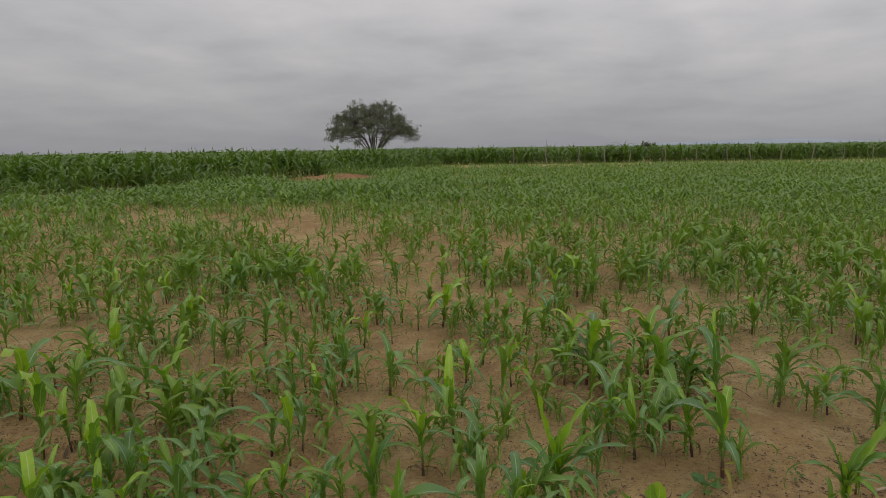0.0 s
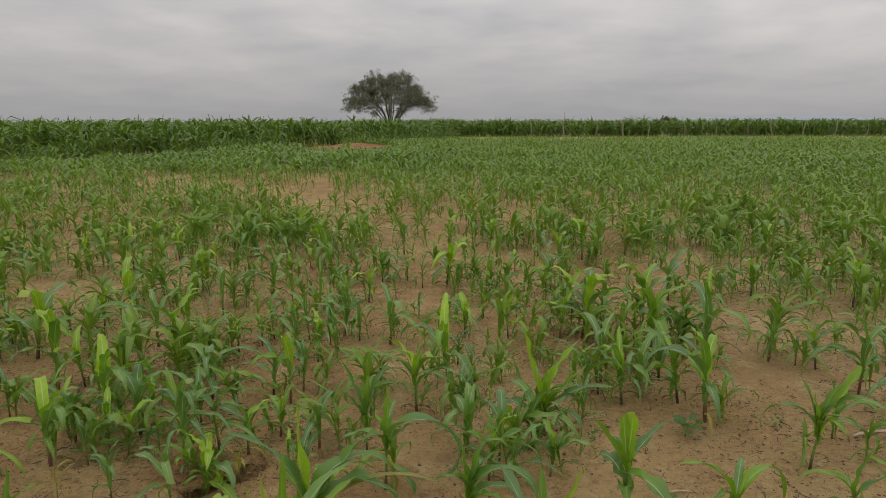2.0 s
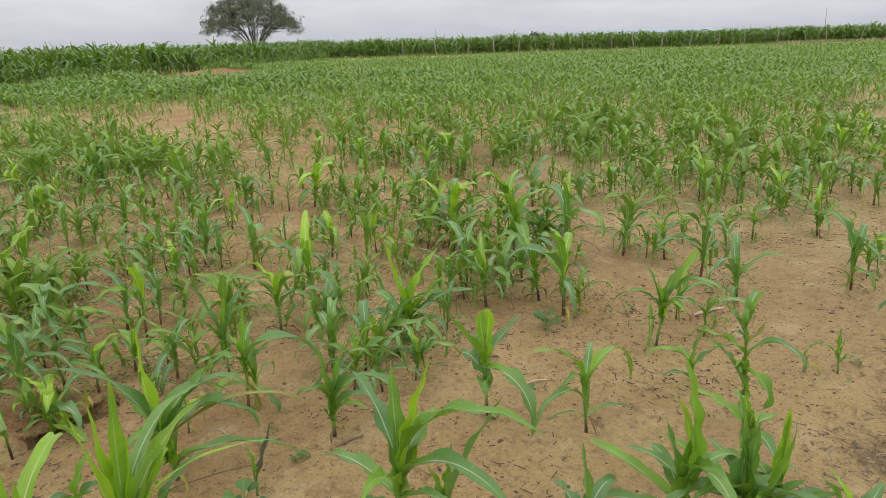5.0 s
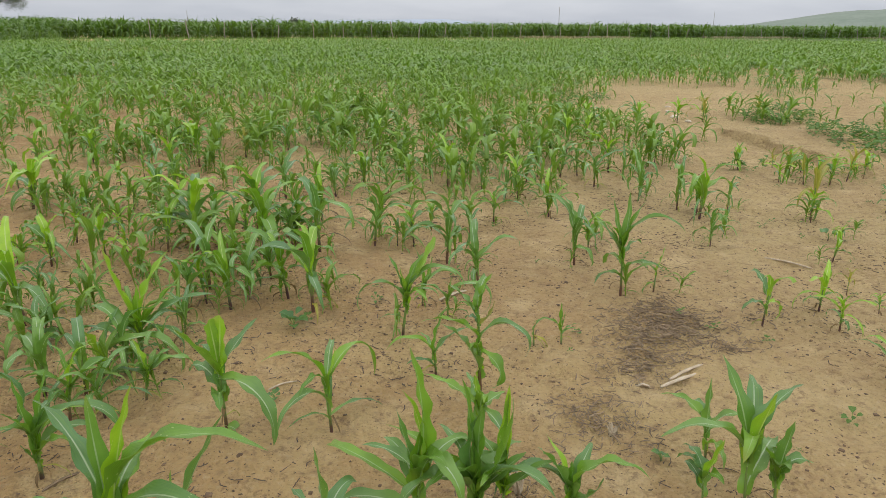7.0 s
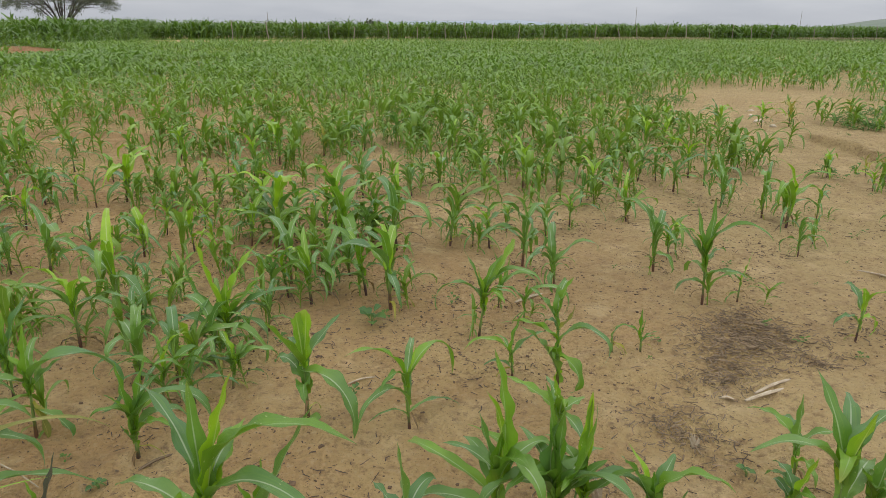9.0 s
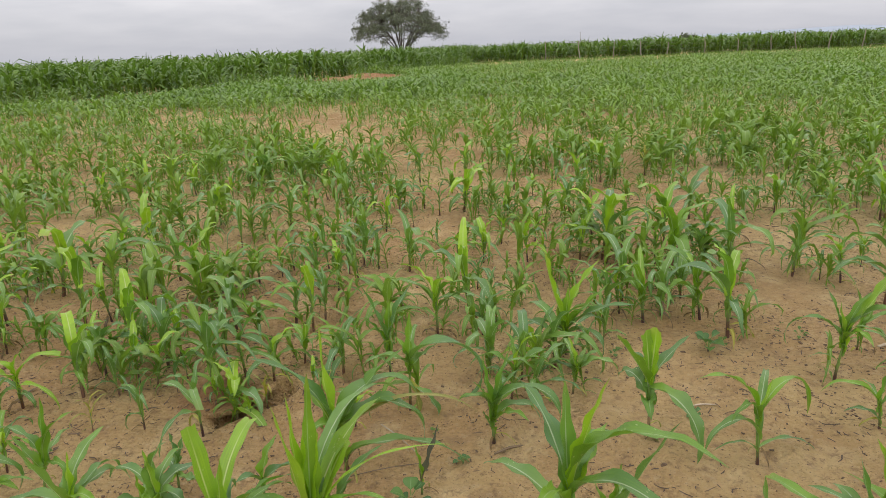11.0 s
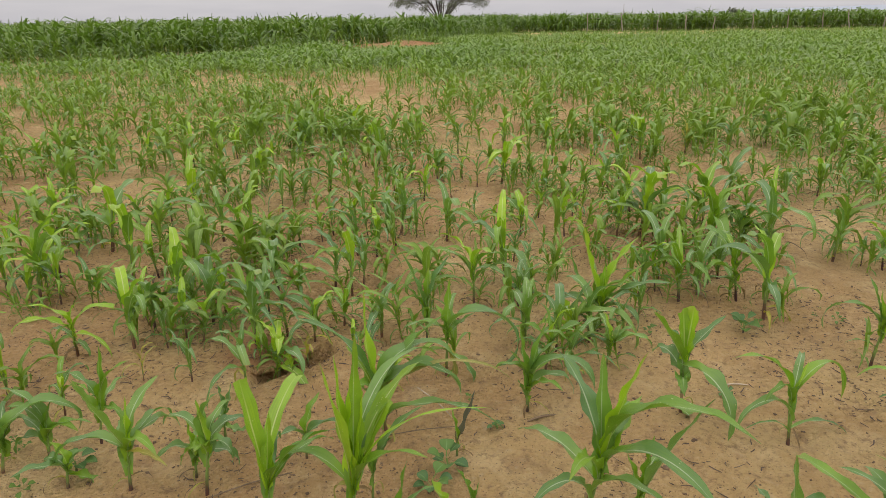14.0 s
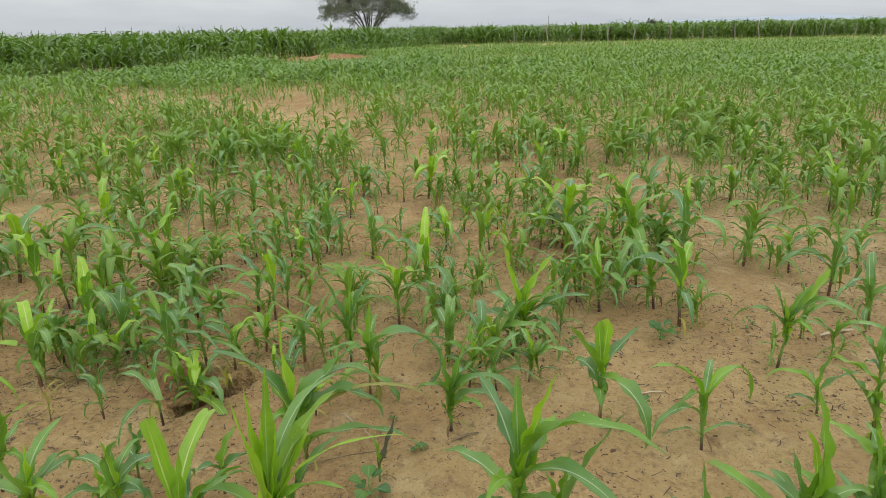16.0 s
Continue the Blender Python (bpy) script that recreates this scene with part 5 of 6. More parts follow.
# ---- tall maize along the far side and on the west side ----
TALL_KINDS = [plant_kind(600 + k, 9, 4, 1, 0.08, (k % 3) * 0.1, -0.03) for k in range(14)]


def west_weight(x, y):
    d = left_block(x, y)
    inside = (d > 0) & (y < fence_y(np.maximum(x, -6)) + 14)
    return inside * (0.9 + 2.6 * smooth(0, 3, d) * (1 - smooth(12, 17, d))) * (1 - 0.85 * ellipse(x, y, -6.2, 38.6, 3.7, 3.8)) * (1 - 1.0 * ellipse(x, y, -12.9, 27.4, 1.7, 3.4)) * (1 - 0.8 * ellipse(x, y, -18.5, 22.6, 3.0, 1.2))


spots = scatter(rng, 22, 92, -62, 0, 5.5, west_weight)
deep = left_block(spots[:, 0], spots[:, 1])
hs = (0.5 + 1.08 * smooth(-0.5, 11, deep)) * rng.uniform(0.6, 1.14, len(spots)) * (1 + (rng.random(len(spots)) < 0.025) * 0.14) * (1 - 0.2 * smooth(0.68, 0.8, -spots[:, 0] / spots[:, 1]))
strew("tall_maize_west_stand", spots, hs, TALL_KINDS, TALL_LEAF, "tall dark green maize stand", "maize", 9, 1.15,
      tones=0.2 + 0.55 * lattice(spots[:, 0] / 6, spots[:, 1] / 4, 46))


def back_weight(x, y):
    d = y - fence_y(x) - 0.6
    return (d > 0) * (d < 12) * (2.8 * (1 - smooth(3, 6, d)) + 1.2) * (x > -6)


spots = scatter(rng, 58, 150, -6, 68, 5.7, back_weight)
hs = rng.uniform(0.95, 1.74, len(spots)) + 0.2 * (lattice(spots[:, 0] / 3, spots[:, 1] / 5, 47) - 0.5)
hs = hs + (rng.random(len(spots)) < 0.03) * rng.uniform(0.05, 0.35, len(spots))
strew("tall_maize_back_stand", spots, hs, TALL_KINDS, TALL_LEAF, "tall dark green maize behind the fence", "maize", 10, 1.15,
      tones=0.4 + 0.5 * lattice(spots[:, 0] / 6, spots[:, 1] / 4, 48))

# ---- weeds ----


def broad_leaf(az, z0, length, rise, width, n=8, m=5):
    """An oval leaf on a short stem."""
    s = np.linspace(0, 1, n)
    prof = np.where(s < 0.3, 0.06, np.sin(np.pi * np.clip((s - 0.28) / 0.72, 0, 1)) ** 0.7 + 0.02)
    u = np.linspace(-1, 1, m)
    a, e = radians(az), np.radians(rise - 50 * s**2)
    r, z = np.cumsum(np.cos(e)) * length / n, np.cumsum(np.sin(e)) * length / n + z0
    half = (width / 2 * prof)[:, None] * u
    v = np.stack([r[:, None] * math.cos(a) - half * math.sin(a), r[:, None] * math.sin(a) + half * math.cos(a), z[:, None] + np.abs(half) * 0.35], -1)
    return v.reshape(-1, 3), grid_quads(n - 1, m - 1), np.stack(np.broadcast_arrays((u[None] + 1) / 2, s[:, None]), -1).reshape(-1, 2)


def broad_weed(x, y, size, count, seed, label="low broad-leaved green weed on sandy soil"):
    rng = np.random.default_rng(seed)
    root = new("broadleaf_weed")
    root.location = (x, y, float(ground_z(x, y)) * 0.8)
    tagged(root, label, "weed")
    part_of("stem", tube_arrays([(0, 0, -0.02), (0.004, 0, 0.3 * size), (0, 0.004, 0.55 * size)], [0.005, 0.004, 0.003], 6), STALK, root)
    for k in range(count):
        az = k * 137.5 + rng.uniform(-20, 20)
        arr = broad_leaf(az, size * rng.uniform(0.12, 0.55), size * rng.uniform(0.7, 1.1), rng.uniform(15, 60), size * rng.uniform(0.5, 0.75))
        part_of("leaf", arr, BROAD_LEAF, root)
    return root


broad_weed(1.09, 3.27, 0.099, 8, 1, "broad-leaved weed with heart-shaped leaves on sand")
broad_weed(-0.29, 2.06, 0.081, 7, 2)
broad_weed(4.96, 3.05, 0.099, 6, 3)
broad_weed(-1.62, 1.98, 0.074, 6, 4)
broad_weed(-0.12, 2.32, 0.037, 7, 5, "small seedling weed with oval leaves")
broad_weed(-0.02, 3.6, 0.087, 8, 6)
broad_weed(-0.33, 1.95, 0.074, 6, 7)
broad_weed(0.82, 2.62, 0.043, 7, 8, "small seedling weed with oval leaves")
broad_weed(3.35, 1.55, 0.037, 7, 9, "small seedling weed with oval leaves")
broad_weed(1.95, 1.62, 0.037, 7, 10, "small seedling weed with oval leaves")
broad_weed(-2.2, 3.55, 0.062, 7, 11)



def weed_kind(seed, count):
    rng = np.random.default_rng(seed)
    v, q, u = joined([broad_leaf(k * 137.5, rng.uniform(0.05, 0.5), rng.uniform(0.5, 1.0), rng.uniform(5, 60), rng.uniform(0.25, 0.5), 5, 3) for k in range(count)])
    return v, q, u, 0.25 * u[:, 1]


WEEDS = [weed_kind(700 + k, 7) for k in range(5)]


def weed_weight(x, y):
    mat = ellipse(x, y, 10.7, 8.0, 1.9, 0.65, 36) + ellipse(x, y, 9.0, 5.4, 1.5, 0.55, 42) + ellipse(x, y, 6.5, 5.05, 0.6, 0.3, 20) + 0.5 * ellipse(x, y, 9.3, 11.6, 1.6, 0.8, 40)
    open_ground = 16 * smooth(0.72, 0.9, lattice(x / 0.33, y / 0.33, 51)) * (1 - smooth(6, 9, y)) + 1.0
    sand = 3.0 * smooth(0.5, 0.8, lattice(x / 0.6, y / 0.6, 53)) * smooth(1.5, 3.5, x)
    return np.minimum(mat, 1) * 38 + sand + open_ground + 3.5 * smooth(0.5, 0.75, lattice(x / 2.6, y / 2.0, 52)) * smooth(4.5, 8, y)


spots = scatter(rng, 1.6, 22, -60, 70, 60, weed_weight)
thick = weed_weight(spots[:, 0], spots[:, 1]) > 20
hs = np.where(thick, rng.uniform(0.06, 0.17, len(spots)), rng.uniform(0.015, 0.06, len(spots)))
strew("low_weeds", spots, hs, WEEDS, WEED_LEAF, "low green weeds scattered over the sand", "weeds", 11)

# ---- litter on the ground ----


def litter(name, spots, lengths, radii_, material, label, category, seed, lift=0.35):
    """Short dry stalks and straws lying about, as one mesh."""
    rng = np.random.default_rng(seed)
    pieces = []
    for (x, y), length, r in zip(spots, lengths, radii_):
        a, up = rng.uniform(0, 6.283), rng.normal(0, 0.12)
        d = np.array([math.cos(a), math.sin(a), up]) * length / 2
        bend = np.array([-math.sin(a), math.cos(a), 0]) * rng.normal(0, 0.12) * length
        c = np.array([x, y, float(ground_z(x, y)) + r + rng.uniform(0, lift) * 0.02])
        pieces.append(tube_arrays([c - d, c + bend, c + d], [r, r * 0.9, r * 0.5], 4))
    v, q, u = joined(pieces)
    return tagged(mesh_object(name, v, q, material, u), label, category, kind="stuff")


HEAPS = ((2.82, 2.6, 0.13, 0.09, 330), (2.84, 2.42, 0.12, 0.09, 380), (2.58, 2.36, 0.13, 0.1, 420), (2.36, 2.17, 0.12, 0.08, 230), (2.92, 2.14, 0.09, 0.06, 90),
         (1.95, 1.97, 0.1, 0.1, 170), (1.88, 1.85, 0.12, 0.1, 120), (3.45, 2.35, 0.1, 0.1, 60), (1.4, 1.72, 0.1, 0.07, 80))
pile = np.concatenate([np.stack([hx + rng.normal(0, sx, n), hy + rng.normal(0, sy, n)], -1) for hx, hy, sx, sy, n in HEAPS])
litter("straw_litter", pile, 0.012 + 0.05 * rng.random(len(pile)) ** 1.5, rng.uniform(0.0014, 0.0034, len(pile)), STRAW,
       "heap of broken dry straw and stalk bits", "straw", 12, 1.0)


def crumbs_weight(x, y):
    return 230 * smooth(0.3, 0.8, lattice(x / 0.5, y / 0.5, 61)) * (1 - smooth(5, 8, np.hypot(x, y))) + 6


spots = scatter(rng, 1.3, 8, -60, 68, 240, crumbs_weight)
litter("scattered_straw", spots, 0.012 + 0.05 * rng.random(len(spots)) ** 2.5, rng.uniform(0.0012, 0.0028, len(spots)), DEBRIS,
       "bits of dry straw scattered over the sand", "straw", 13, 0.2)


def clods(name, spots, sizes, material, seed):
    rng = np.random.default_rng(seed)
    cube = np.array([[x, y, z] for z in (-1, 1) for y in (-1, 1) for x in (-1, 1)], float)
    faces = np.array([[0, 2, 3, 1], [4, 5, 7, 6], [0, 1, 5, 4], [2, 6, 7, 3], [0, 4, 6, 2], [1, 3, 7, 5]])
    n = len(spots)
    v = cube[None] * (0.42 + 0.3 * rng.random((n, 8, 1))) * sizes[:, None, None] * rng.uniform(0.3, 2.4, (n, 1, 3)) ** [1.0, 1.0, 0.5]
    a = rng.uniform(0, 6.28, n)[:, None]
    X, Y = v[..., 0] * np.cos(a) - v[..., 1] * np.sin(a), v[..., 0] * np.sin(a) + v[..., 1] * np.cos(a)
    P = np.stack([X + spots[:, 0:1], Y + spots[:, 1:2], v[..., 2] * 0.5 + ground_z(spots[:, 0], spots[:, 1])[:, None] + 0.2 * sizes[:, None]], -1)
    q = (faces[None] + (np.arange(n) * 8)[:, None, None]).reshape(-1, 4)
    ob = mesh_object(name, P.reshape(-1, 3), q, material, np.zeros((n * 8, 2)))
    return tagged(ob, "small crumbs and clods of sandy soil", "soil crumbs", kind="stuff")


spots = scatter(rng, 1.3, 8, -60, 68, 620, lambda x, y: (560 * smooth(0.3, 0.75, lattice(x / 0.45, y / 0.45, 63)) * (0.4 + 0.8 * lattice(x / 0.13, y / 0.13, 64)) + 60) * (1 - 0.8 * smooth(4, 8, np.hypot(x, y))))
clods("soil_crumbs", spots, 0.002 + 0.004 * rng.random(len(spots)) ** 1.6 + (rng.random(len(spots)) < 0.02) * 0.004, CLOD, 14)


def cane(x, y, az, length, radius, lift=0.0, label="bleached dry maize cane lying on the sand", material=PALE_STRAW):
    """A split dry cane lying on the ground."""
    d = np.array([math.cos(radians(az)), math.sin(radians(az)), 0]) * length / 2
    c = np.array([x, y, float(ground_z(x, y)) + radius + lift])
    s = np.linspace(-1, 1, 9)
    pts = c + s[:, None] * d + np.stack([0 * s, 0 * s, 0.006 * np.cos(s * 2)], -1)
    v, q, u = tube_arrays(pts, radius * np.where(np.arange(9) % 4 == 0, 1.2, 1.0) * np.array([0.5] + [1] * 7 + [0.4]), 7)
    return tagged(mesh_object("dry_cane", v, q, material, u), label, "dry cane")


def stubble(x, y, height, seed):
    """The frayed stump of last year's plant."""
    rng = np.random.default_rng(seed)
    root = new("maize_stubble")
    root.location = (x, y, float(ground_z(x, y)))
    tagged(root, "frayed grey stump of an old maize plant", "stubble")
    for k in range(9):
        a, t = rng.uniform(0, 6.28), rng.uniform(0.1, 0.6)
        tip = np.array([math.cos(a) * t, math.sin(a) * t, 1 - 0.4 * t]) * height * rng.uniform(0.6, 1.0)
        part_of("fibre", tube_arrays([(0.006 * math.cos(a), 0.006 * math.sin(a), -0.02), tuple(tip * 0.5), tuple(tip)], [0.007, 0.006, 0.002], 5), PALE_STRAW, root)
    return root


cane(2.45, 2.0, 2, 0.27, 0.008)
cane(2.5, 2.03, 9, 0.24, 0.007, 0.003)
cane(2.27, 2.05, -40, 0.06, 0.006)
cane(0.06, 2.42, 25, 0.13, 0.005, 0, "short dry stem lying on the sand", STRAW)
cane(0.89, 2.74, 8, 0.13, 0.0035)
cane(2.02, 3.3, 15, 0.22, 0.008)
cane(-0.95, 1.95, 32, 0.3, 0.0025, 0, "thin dry stem lying on the sand", STRAW)
cane(-0.42, 2.28, 18, 0.32, 0.002, 0, "thin dry stem lying on the sand", STRAW)


def stone(x, y, size, seed):
    """A pale rounded stone half sunk in the sand."""
    rng = np.random.default_rng(seed)
    bm = bmesh.new()
    bmesh.ops.create_icosphere(bm, subdivisions=2, radius=1.0)
    for v in bm.verts:
        k = 1 + 0.22 * noise.noise(v.co * 1.3 + Vector((seed, 0, 0)))
        v.co = Vector((v.co.x * k * size, v.co.y * k * size * 0.75, v.co.z * k * size * 0.5))
    me = bpy.data.meshes.new("stone")
    bm.to_mesh(me)
    bm.free()
    me.materials.append(PALE_STONE)
    ob = new("stone", me)
    ob.matrix_basis = Matrix.Translation((x, y, float(ground_z(x, y)) + size * 0.12)) @ Matrix.Rotation(float(rng.uniform(0, 6.28)), 4, "Z")
    return tagged(ob, "pale rounded stone half sunk in the washed sand", "stone")


for sx, sy, ss, seed in ((9.22, 8.76, 0.09, 1), (8.95, 8.2, 0.06, 2), (9.6, 9.3, 0.05, 3), (8.4, 9.0, 0.045, 4), (10.2, 9.9, 0.06, 5)):
    stone(sx, sy, ss, seed)
stubble(1.889, 1.807, 0.06, 1)
stubble(1.402, 1.70, 0.1, 2)
cane(4.25, 2.84, 107, 0.3, 0.006)
cane(-2.2, 2.93, 85, 0.2, 0.004, 0, "thin dry stem lying on the sand", STRAW)
cane(-0.38, 2.5, -53, 0.27, 0.0025, 0.01)


# ---- the tree ----


def lone_tree(x, y):
    """A spreading tree: forked trunk, thin limbs, a broad feathery crown that hangs at its rim."""
    rng = np.random.default_rng(77)
    root = new("tree")
    root.location = (x, y, 0)
    tagged(root, "spreading dark green thorn tree with a forked trunk", "tree")
    tops, bits = [], []

    lobes = []
    for k in range(300):
        r, a = 4.75 * ((k + 0.5) / 300) ** 0.5, k * 2.39996 + rng.uniform(-0.3, 0.3)
        hi, lo = 2.9 + 4.0 * (1 - (r / 5.2) ** 2.4), 4.5 - 2.3 * (r / 4.75) ** 2
        lobes.append((r * math.cos(a) - 0.15, r * math.sin(a), lo + (hi - lo) * rng.random() ** 0.75, rng.uniform(0.3, 0.65)))
    for k in range(1200):
        lx, ly, lz, lr = lobes[k % 300]
        if k % 300 % 6 == 1:
            continue
        o = rng.normal(0, 0.6, 3) * lr
        tops.append((lx + o[0], ly + o[1], max(2.1, lz + 0.6 * o[2])))
    limbs = []
    for k in range(22):
        a, reach = k * 2.39996, rng.uniform(1.2, 4.3)
        end = np.array([reach * math.cos(a), reach * math.sin(a), rng.uniform(4.4, 5.8) - 0.3 * reach])
        s = np.linspace(0, 1, 9)[:, None]
        base = np.array([0.12 * math.cos(a), 0.12 * math.sin(a), 0.5 + 0.1 * k % 0.5])
        pts = base + (end - base) * s + np.array([0, 0, 0.7]) * np.sin(np.pi * s) * (reach / 3.6) + rng.normal(0, 0.05, (9, 3)) * s
        limbs.append(pts)
        bits.append(tube_arrays(pts, np.linspace(0.07, 0.02, 9), 6))
    bits.append(tube_arrays([(0, 0, -0.2), (0.02, 0, 0.35), (0, 0.02, 0.9)], [0.2, 0.17, 0.12], 8))
    allp = np.concatenate(limbs)
    leaves = []
    for cx, cy, cz in tops:
        c = np.array([cx, cy, cz])
        j = np.argmin(np.linalg.norm(allp - c, axis=1) + (allp[:, 2] > cz + 0.3) * 2)
        p0 = allp[j]
        midp = (p0 + c) / 2 + np.array([0, 0, 0.15])
        bits.append(tube_arrays([p0, midp, c], [0.018, 0.012, 0.006], 4))
        out = np.array([cx, cy, 0]) / (math.hypot(cx, cy) + 0.1)
        for _ in range(34):
            o = c + rng.normal(0, 1, 3) * np.array([0.17, 0.17, 0.13])
            d = rng.normal(0, 1, 3) * 0.6 + out * 0.5 + np.array([0, 0, -0.8])
            d *= rng.uniform(0.12, 0.28) / np.linalg.norm(d)
            side = np.cross(d, rng.normal(0, 1, 3))
            side *= rng.uniform(0.016, 0.03) / (np.linalg.norm(side) + 1e-9)
            leaves.append((o - side * 0.4, o + d * 0.5 - side, o + d, o + d * 0.5 + side))
    v, q, u = joined(bits)
    mesh_object("trunk", v, q, BARK, u, root)
    lv = np.array(leaves).reshape(-1, 3)
    mesh_object("crown", lv, np.arange(len(lv)).reshape(-1, 4), FOLIAGE, np.zeros((len(lv), 2)), root)
    return root


lone_tree(-7.3, 78.0)


def far_bush(x, y, width, height, seed, label="dark green bush far behind the maize"):
    rng = np.random.default_rng(seed)
    root = new("bush")
    root.location = (x, y, 0)
    tagged(root, label, "bush")
    bits, leaves = [], []
    for k in range(26):
        a, r = rng.uniform(0, 6.28), width / 2 * math.sqrt(rng.random())
        c = np.array([r * math.cos(a), r * math.sin(a), height * (1 - 0.55 * (2 * r / width) ** 2) * rng.uniform(0.45, 0.95)])
        bits.append(tube_arrays([(0, 0, -0.1), tuple(c * 0.5 + np.array([0, 0, 0.2])), tuple(c)], [0.08, 0.05, 0.015], 4))
        for _ in range(60):
            o = c + rng.normal(0, 1, 3) * np.array([0.1, 0.1, 0.09]) * width
            d, s = rng.normal(0, 0.16, 3), rng.normal(0, 0.09, 3)
            leaves.append((o - s, o + d * 0.5 - s, o + d, o + d * 0.5 + s))
    v, q, u = joined(bits)
    mesh_object("trunk", v, q, BARK, u, root)
    lv = np.array(leaves).reshape(-1, 3)
    mesh_object("crown", lv, np.arange(len(lv)).reshape(-1, 4), FOLIAGE, np.zeros((len(lv), 2)), root)
    return root


far_bush(30.5, 102, 2.6, 1.95, 81)
far_bush(-65.6, 86.5, 3.6, 2.3, 83, "rounded dark green bush beside the brick house")
far_bush(-62.8, 84, 2.4, 1.75, 84, "low dark green bush beside the brick house")

# ---- fence ----


def fence():
    root = new("post_fence")
    tagged(root, "wire fence on crooked weathered wooden posts", "fence")
    rng = np.random.default_rng(19)
    xs, tops = np.arange(7.0, 118, 2.85), []
    for k, x0 in enumerate(xs):
        x = x0 + rng.uniform(-0.5, 0.5)
        y, h = float(fence_y(x)), rng.uniform(1.15, 1.75)
        lx, ly = rng.normal(0, 0.16, 2)
        s = np.linspace(0, 1, 6)
        pts = np.stack([x + lx * s + 0.04 * np.sin(s * 5 + k), y + ly * s, -0.2 + (h + 0.2) * s], -1)
        v, q, u = tube_arrays(pts, rng.uniform(0.035, 0.06) * np.array([1.05, 1, 0.95, 0.98, 0.9, 0.75]), 7)
        mesh_object("post", v, q, POST_WOOD, u, root)
        tops.append(pts)
    for f in (0.3, 0.52, 0.74, 0.93):
        line = [tuple(p[0] + (p[-1] - p[0]) * f + np.array([0, -0.06, 0])) for p in tops]
        v, q, u = tube_arrays(line, [0.004] * len(line), 4)
        mesh_object("wire", v, q, WIRE, u, root)
    return root


fence()


def thin_pole(x, y, h, label="thin grey pole standing behind the maize"):
    v, q, u = tube_arrays([(x, y, -0.3), (x + 0.02, y, h * 0.5), (x + 0.01, y, h)], [0.035, 0.03, 0.022], 6)
    return tagged(mesh_object("thin_pole", v, q, POST_WOOD, u), label, "pole")


thin_pole(10.9, 72, 2.45)
thin_pole(56, 75, 3.6)
thin_pole(84, 75.6, 3.5)
thin_pole(-52, 74, 2.2)

# ---- the brick house ----


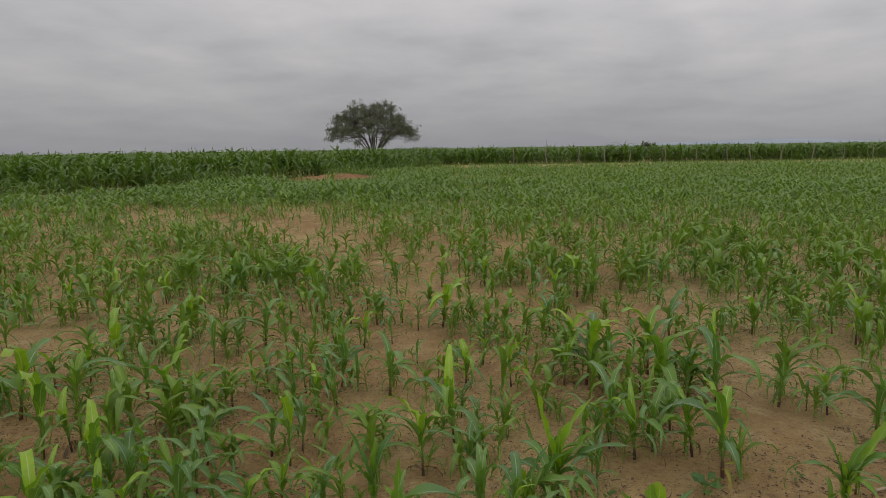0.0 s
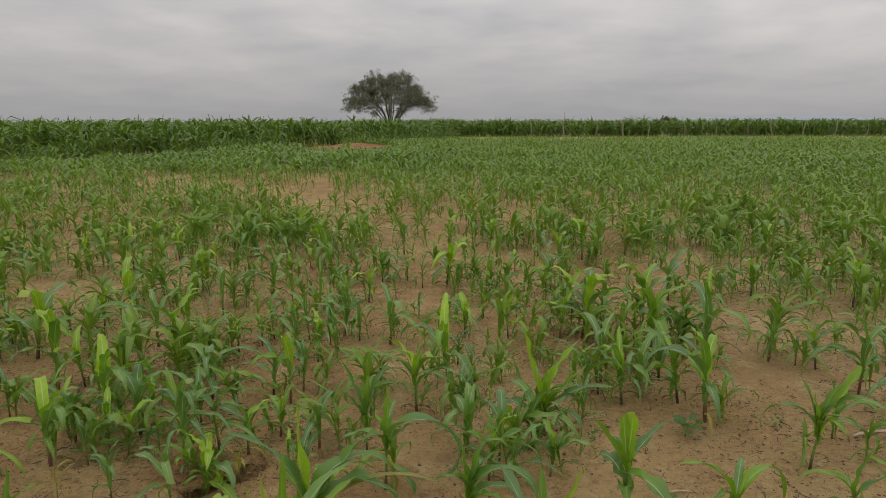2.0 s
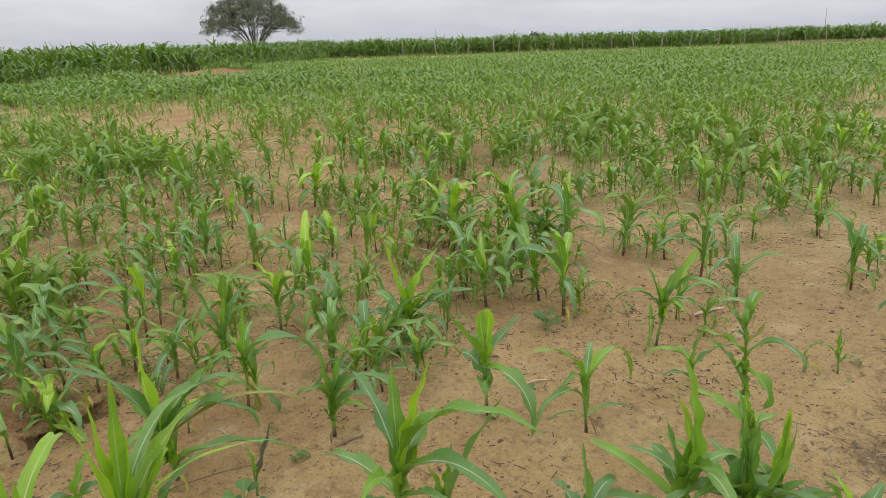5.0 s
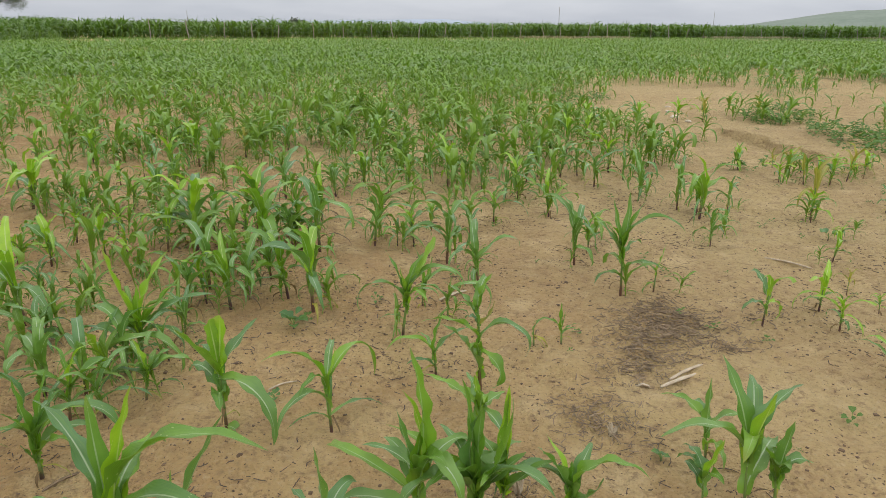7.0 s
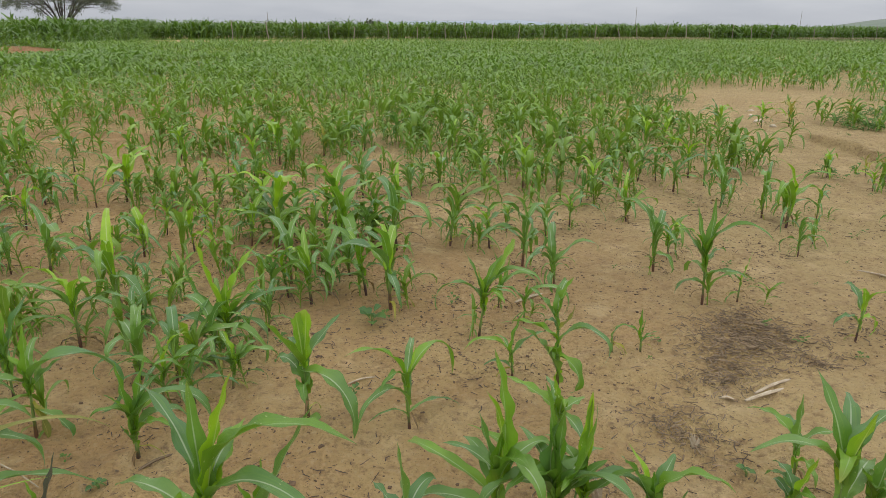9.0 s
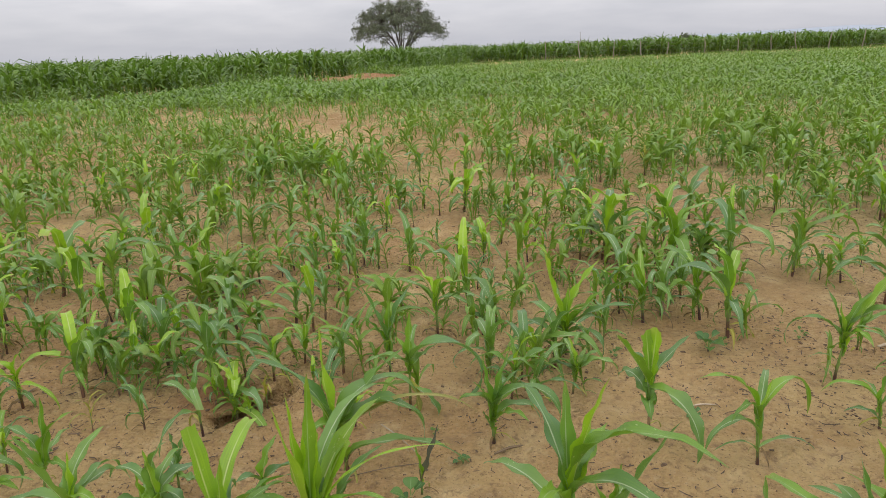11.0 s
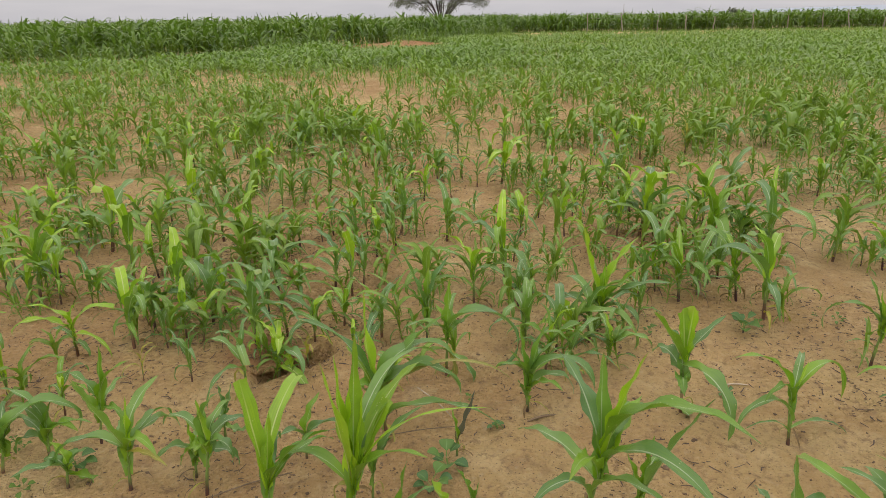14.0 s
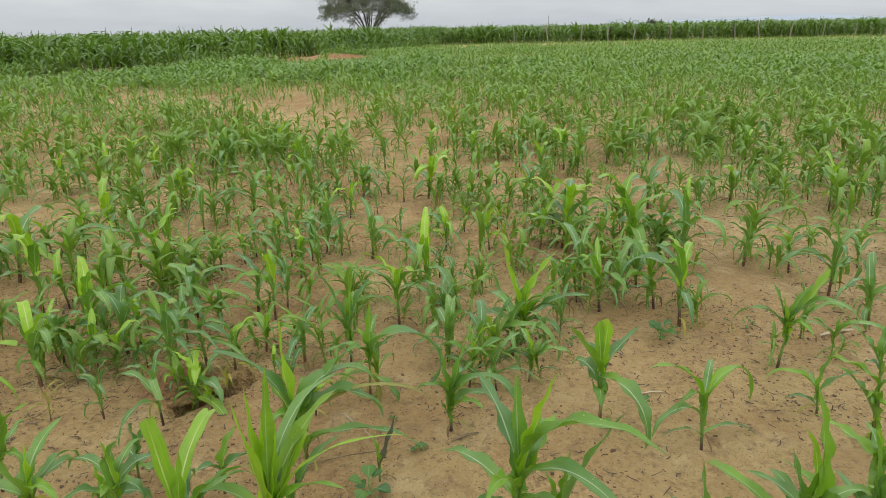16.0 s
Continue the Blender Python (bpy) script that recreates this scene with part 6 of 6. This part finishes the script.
def brick_house():
    root = new("brick_house")
    tagged(root, "small brick house with a clay tile roof and a whitewashed front", "house")
    A, B = Vector((-60.6, 73.2, 0)), Vector((-58.5, 75.6, 0))
    e = (B - A).normalized()
    back = Vector((-e.y, e.x, 0))
    wide, deep, high = (B - A).length, 5.0, 2.5
    frame_ = Matrix(((e.x, back.x, 0, A.x), (e.y, back.y, 0, A.y), (0, 0, 1, 0), (0, 0, 0, 1)))

    def slab(name, x0, y0, z0, x1, y1, z1, material, parent=root, label=""):
        bm = bmesh.new()
        bmesh.ops.create_cube(bm, size=1.0)
        for v in bm.verts:
            v.co = frame_ @ Vector((x0 + (v.co.x + 0.5) * (x1 - x0), y0 + (v.co.y + 0.5) * (y1 - y0), z0 + (v.co.z + 0.5) * (z1 - z0)))
        bmesh.ops.bevel(bm, geom=bm.edges[:], offset=0.01, segments=1, affect="EDGES")
        me = bpy.data.meshes.new(name)
        bm.to_mesh(me)
        bm.free()
        me.materials.append(material)
        ob = new(name, me)
        ob.parent = parent
        return tagged(ob, label) if label else ob

    side = slab("side_wall", 0, 0, 0, wide, 0.2, high, BRICK, label="bare red brick wall with mortar smears")
    slab("front_wall", -0.2, -0.003, 0, 0, deep, high, LIME, label="whitewashed front wall")
    slab("rear_wall", wide, 0, 0, wide + 0.2, deep, high, BRICK)
    slab("end_wall", 0, deep - 0.2, 0, wide, deep, high, BRICK)
    rng_ = random.Random(4)
    for bx in (0.18, 1.05, 1.2, 2.72, 2.95, 3.3, 3.45):
        z = 1.25
        while z < 2.3:
            w, h = rng_.uniform(0.06, 0.2), rng_.uniform(0.08, 0.3)
            if rng_.random() < 0.75 and bx + w < wide:
                slab("mortar_smear", bx, -0.012, z, bx + w, 0.0, z + h, LIME, side)
            z += h + rng_.uniform(0.02, 0.12)
    # two roof slopes of clay tile rows, the ridge along the brick wall, each row a raised strip
    ridge_z, over = high + 0.55, 0.3
    for sgn in (0, 1):
        bm = bmesh.new()
        rows = 22
        for i in range(rows):
            x0, x1 = -0.2 - over + (wide + 0.4 + 2 * over) * i / rows, -0.2 - over + (wide + 0.4 + 2 * over) * (i + 0.92) / rows
            ye, yr = (-over, deep / 2) if sgn == 0 else (deep + over, deep / 2)
            xm, lift = (x0 + x1) / 2, 0.07
            ps = [(x0, ye, high), (xm, ye, high + lift), (x1, ye, high), (x0, yr, ridge_z), (xm, yr, ridge_z + lift), (x1, yr, ridge_z)]
            lo = [bm.verts.new(frame_ @ Vector(p)) for p in ps]
            un = [bm.verts.new(frame_ @ Vector((p[0], p[1], p[2] - 0.09))) for p in ps]
            for a, b, c, d in ((0, 1, 4, 3), (1, 2, 5, 4)):
                bm.faces.new((lo[a], lo[b], lo[c], lo[d]))
                bm.faces.new((un[d], un[c], un[b], un[a]))
            bm.faces.new((lo[0], un[0], un[1], lo[1])), bm.faces.new((lo[1], un[1], un[2], lo[2]))
        me = bpy.data.meshes.new("roof_slope")
        bm.to_mesh(me)
        bm.free()
        me.materials.append(TILE)
        ob = new("roof_slope", me)
        ob.parent = root
    for xg, material in ((-0.2, LIME), (wide, BRICK)):
        bm = bmesh.new()
        tri = [(0, high - 0.09), (deep, high - 0.09), (deep / 2, ridge_z - 0.12)]
        a3 = [bm.verts.new(frame_ @ Vector((xg, y, z))) for y, z in tri]
        b3 = [bm.verts.new(frame_ @ Vector((xg + 0.2, y, z))) for y, z in tri]
        bm.faces.new(a3), bm.faces.new(b3[::-1])
        for i in range(3):
            bm.faces.new((a3[i], b3[i], b3[(i + 1) % 3], a3[(i + 1) % 3]))
        me = bpy.data.meshes.new("gable")
        bm.to_mesh(me)
        bm.free()
        me.materials.append(material)
        ob = new("gable", me)
        ob.parent = root
    return root


brick_house()
